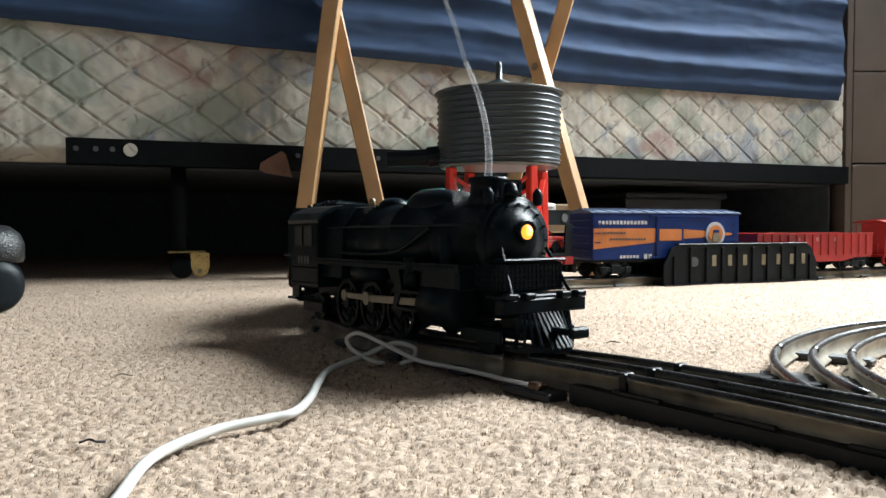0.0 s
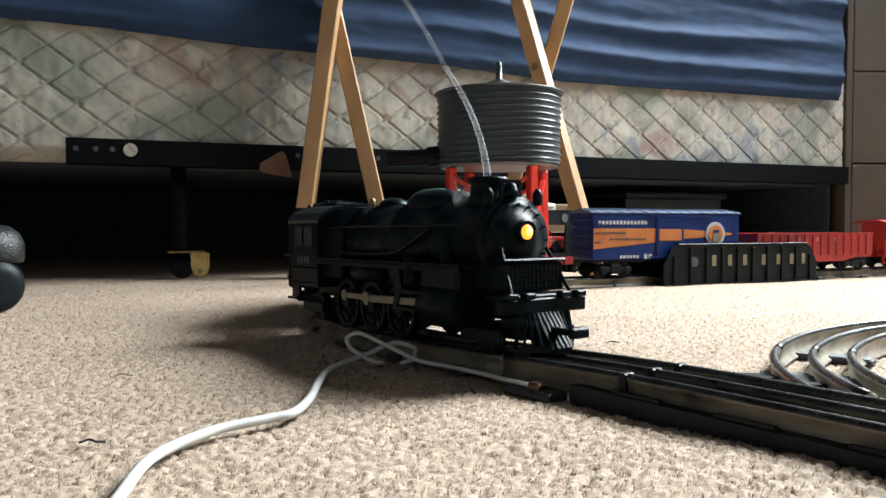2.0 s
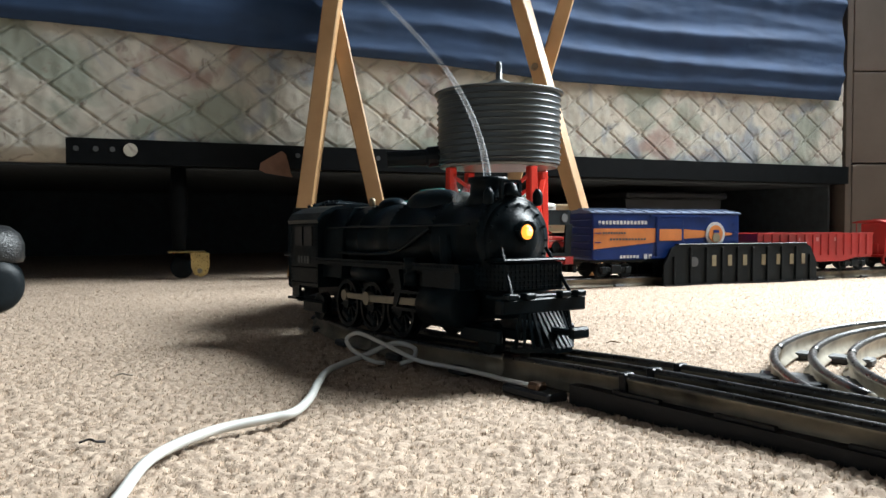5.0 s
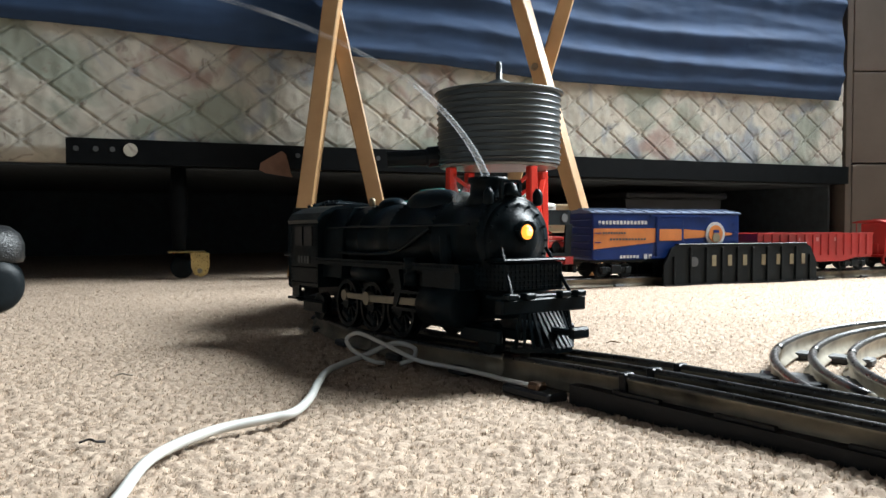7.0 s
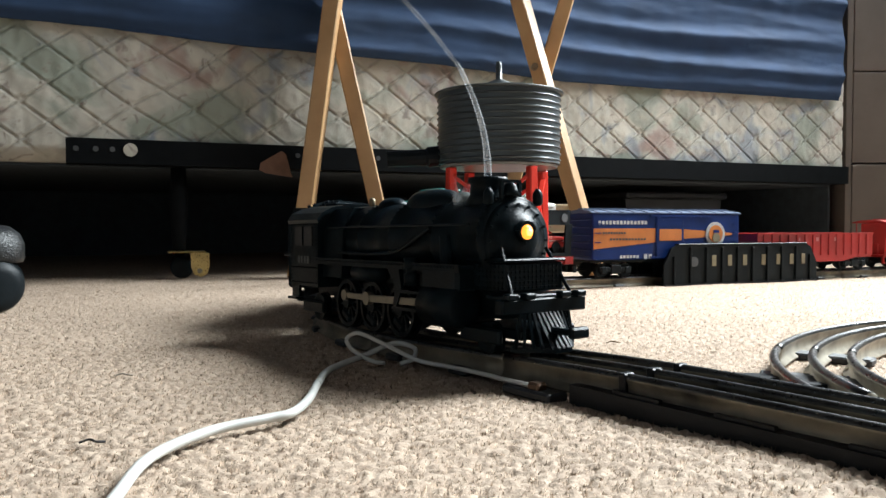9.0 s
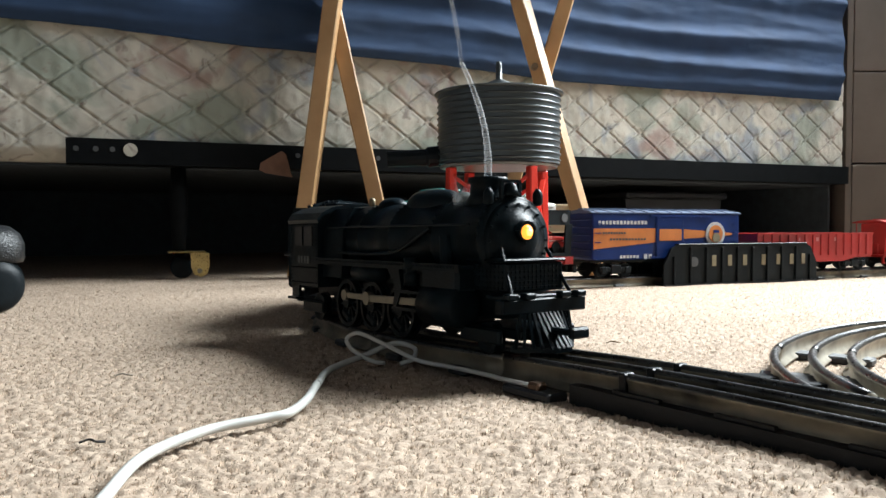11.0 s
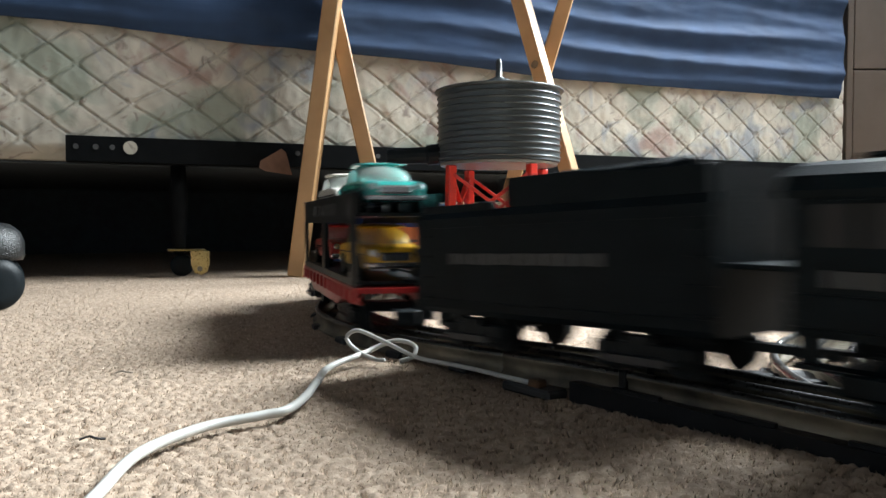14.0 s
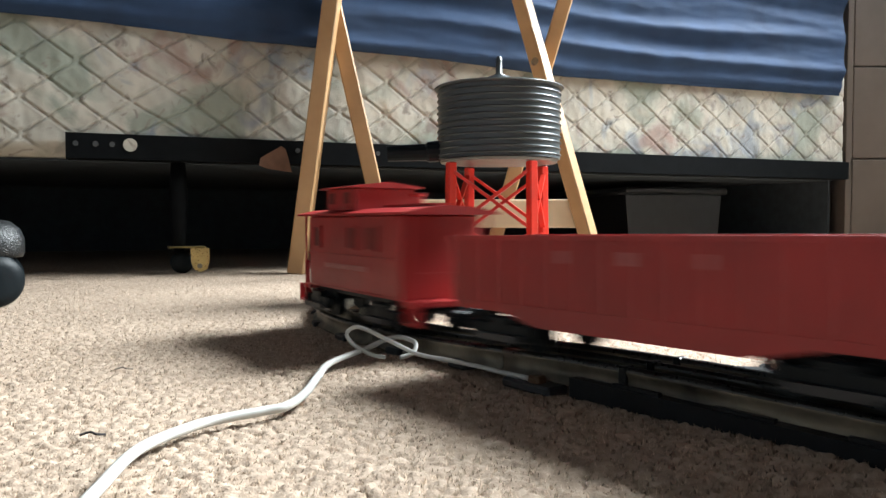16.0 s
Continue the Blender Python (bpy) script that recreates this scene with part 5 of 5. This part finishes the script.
def puff(seed, size):
    """A loose roll of thin curled veils that fade out towards their rims."""
    rnd = random.Random(seed)
    p = thing("smoke_puff", "small white puff of smoke drifting from the stack", "smoke", group="smoke from the stack")
    for k in range(6):
        bm = bmesh.new()
        bmesh.ops.create_grid(bm, x_segments=14, y_segments=14, size=1.0)
        r, curl = size * rnd.uniform(0.55, 1.0), rnd.uniform(0.3, 0.8)
        for v in bm.verts:
            x, y = v.co.x, v.co.y
            lift = curl * (x * x + 0.5 * y * y) + 0.35 * noise.noise((x * 1.6 + seed, y * 1.6, k))
            v.co = Vector((x * r * 1.25, lift * r * 0.6, y * r))
        turn = Euler((rnd.uniform(-0.7, 0.7), rnd.uniform(-1.5, 1.5), rnd.uniform(-0.8, 0.8))).to_matrix().to_4x4()
        veil = part("smoke_veil", bm, PUFF_M, p, smooth=True)
        veil.matrix_basis = Matrix.Translation(Vector((rnd.uniform(-1, 1), rnd.uniform(-0.4, 0.4), rnd.uniform(-0.5, 0.6))) * size * 0.9) @ turn
    return p


W_LOW, W_HIGH = wisp(0.058, 0.0020, 0.0011, -0.3, WISP_M), wisp(0.12, 0.0010, 0.0012, -0.2, FAINT_M)
PUFFS = [puff(k, s) for k, s in enumerate((0.011, 0.015, 0.018, 0.021, 0.022, 0.022, 0.022))]


# ---- what moves ----
RUN = [(0.0, 0.0168), (11.55, 0.0168), (11.8, 0.0185), (12.0, 0.0244), (12.2, 0.0350), (12.5, 0.0549), (12.75, 0.0845), (13.0, 0.1228), (13.3, 0.1755), (13.5, 0.2129),
       (13.8, 0.3060), (14.1, 0.4111), (14.5, 0.5390), (14.8, 0.6630), (15.0, 0.7495), (15.2, 0.8345), (15.5, 0.9560), (15.8, 1.0900), (16.0, 1.1780)]


def run(t):
    """How far the engine's middle has come past the bend's end, smoothly."""
    i = max(k for k in range(len(RUN) - 1) if RUN[k][0] <= t or k == 0)
    (t0, a), (t1, b) = RUN[i], RUN[i + 1]
    p = RUN[max(i - 1, 0)]
    n = RUN[min(i + 2, len(RUN) - 1)]
    m0 = (b - p[1]) / (t1 - p[0]) if i > 0 else 0.0
    m1 = (n[1] - a) / (n[0] - t0)
    if i <= 1 and t0 < 11.5:
        m0 = m1 = 0.0
    if i == 1:
        m0 = 0.0
    h = t1 - t0
    u = (t - t0) / h
    return (2 * u ** 3 - 3 * u * u + 1) * a + (u ** 3 - 2 * u * u + u) * h * m0 + (3 * u * u - 2 * u ** 3) * b + (u ** 3 - u * u) * h * m1


TIMES = [0.0, 11.5] + [11.5 + 0.1 * k for k in range(1, 46)]
TRAIN = [(tender, -0.2345, 0.05, 0.0), (carrier, -0.4710, 0.082, 0.008), (boxcar, -0.7235, 0.078, 0.0), (gondola, -0.9770, 0.076, 0.0), (caboose, -1.2030, 0.048, 0.0)]


def pulled(t, slack):
    """How far a car has come: it follows once the engine has taken up the slack before it."""
    return max(run(t), 0.0199 + slack)


def motions():
    walk(loco, [(t, on_track(run(t), 0.055)) for t in TIMES])
    for ob, off, half, slack in TRAIN:
        walk(ob, [(t, on_track(pulled(t, slack) + off, half)) for t in TIMES])
    for ob, x, z in CARS:
        walk(ob, [(t, on_track(pulled(t, 0.008) - 0.4710, 0.082) @ pose(x, 0, z)) for t in TIMES])
    fine = [0.0, 11.5] + [11.5 + k / 30 for k in range(1, 136)]
    turn = [(t, -(run(t) - run(0)) / 0.0145 + radians(150)) for t in fine]
    for w, x, sg in DRIVERS:
        flip = Matrix.Rotation(math.pi, 4, "Z") if sg > 0 else Matrix()
        walk(w, [(t, Matrix.Translation((x, sg * 0.0172, 0.0145)) @ Matrix.Rotation(-a, 4, "Y") @ flip) for t, a in turn])
    for rd, mr, sg in RODS:
        def pin(a):
            return -0.0062 * math.sin(-a), 0.0145 - 0.0062 * math.cos(-a)
        walk(rd, [(t, Matrix.Translation((pin(a)[0], sg * 0.0225, pin(a)[1]))) for t, a in turn])
        rows = []
        for t, a in turn:
            px, pz = pin(a)
            tilt = math.asin((pz - 0.0215) / 0.062)
            rows.append((t, Matrix.Translation((px - 0.0145, sg * 0.0246, pz)) @ Matrix.Rotation(tilt, 4, "Y") @ Matrix.Translation((0.0145, 0, 0))))
        walk(mr, rows)
    walk(near_lead, [(t, Matrix.Translation(PIV) @ Matrix.Rotation(radians(-a), 4, "Z")) for t, a in ((0.0, 0.0), (6.5, 0.0), (9.0, 0.4), (11.3, 1.8), (12.2, 2.3), (16.0, 2.3))])
    # smoke: wisps lean with the draught, then drift off; puffs leave the stack as the engine starts
    def stack(t):
        return (on_track(run(t), 0.055) @ Vector((0.0712, 0, 0.084)))
    lean = [(0, 3, 15), (0.7, 7, 16), (1.5, 12, 22), (2.5, 13, 33), (3.5, 11, 42), (4.2, 9, 36), (5.3, 16, 40), (6.4, 26, 48), (7.0, 30, 56), (7.6, 24, 42), (8.3, 16, 32), (9.0, 7, 36), (10.2, 5, 20), (11.4, 5, 4)]
    low, high = [], []
    for t, a, b in lean:
        m = Matrix.Translation(stack(t)) @ Matrix.Rotation(radians(9 - a), 4, "Y")
        low.append((t, m))
        tip = m @ Vector((-0.0174, 0, 0.0578))
        high.append((t, Matrix.Translation(tip) @ Matrix.Rotation(radians(-b), 4, "Y")))
    s0 = stack(11.4)
    for t, dx, dz in ((11.7, 0.003, 0.05), (12.0, 0.006, 0.12), (12.5, 0.015, 0.24), (13.0, 0.02, 0.34), (16.0, 0.02, 0.7)):
        low.append((t, Matrix.Translation(s0 + Vector((dx, 0, dz))) @ Matrix.Rotation(radians(-4), 4, "Y")))
        high.append((t, Matrix.Translation(s0 + Vector((dx, 0, dz + 0.058 + 0.05 * (t - 11.4)))) @ Matrix.Rotation(radians(-4), 4, "Y")))
    walk(W_LOW, low)
    walk(W_HIGH, high)
    for k, p in enumerate(PUFFS):
        t0 = 12.2 + 0.25 * k
        rows = [(0.0, on_track(run(0), 0.055) @ pose(0.06, 0, 0.055)), (11.5, on_track(run(11.5), 0.055) @ pose(0.06, 0, 0.055))]
        rows += [(t, on_track(run(t), 0.055) @ pose(0.06, 0, 0.055)) for t in [11.8 + 0.1 * j for j in range(19)] if t < t0 - 0.05]
        rows.append((t0, on_track(run(t0), 0.055) @ pose(0.0712, 0, 0.070)))
        for dt, dz, dx in ((0.12, 0.018, 0.0), (0.35, 0.055, -0.004), (0.7, 0.105, -0.008), (1.2, 0.165, -0.008), (2.0, 0.26, 0.0)):
            b0 = stack(t0)
            rows.append((t0 + dt, Matrix.Translation(b0 + Vector((dx + 0.01 * (k % 2), 0, dz))) @ Matrix.Rotation(dt * 0.8, 4, "Y")))
        rows.append((16.0, Matrix.Translation(stack(t0) + Vector((0.05, 0, 0.6)))))
        walk(p, rows)


motions()
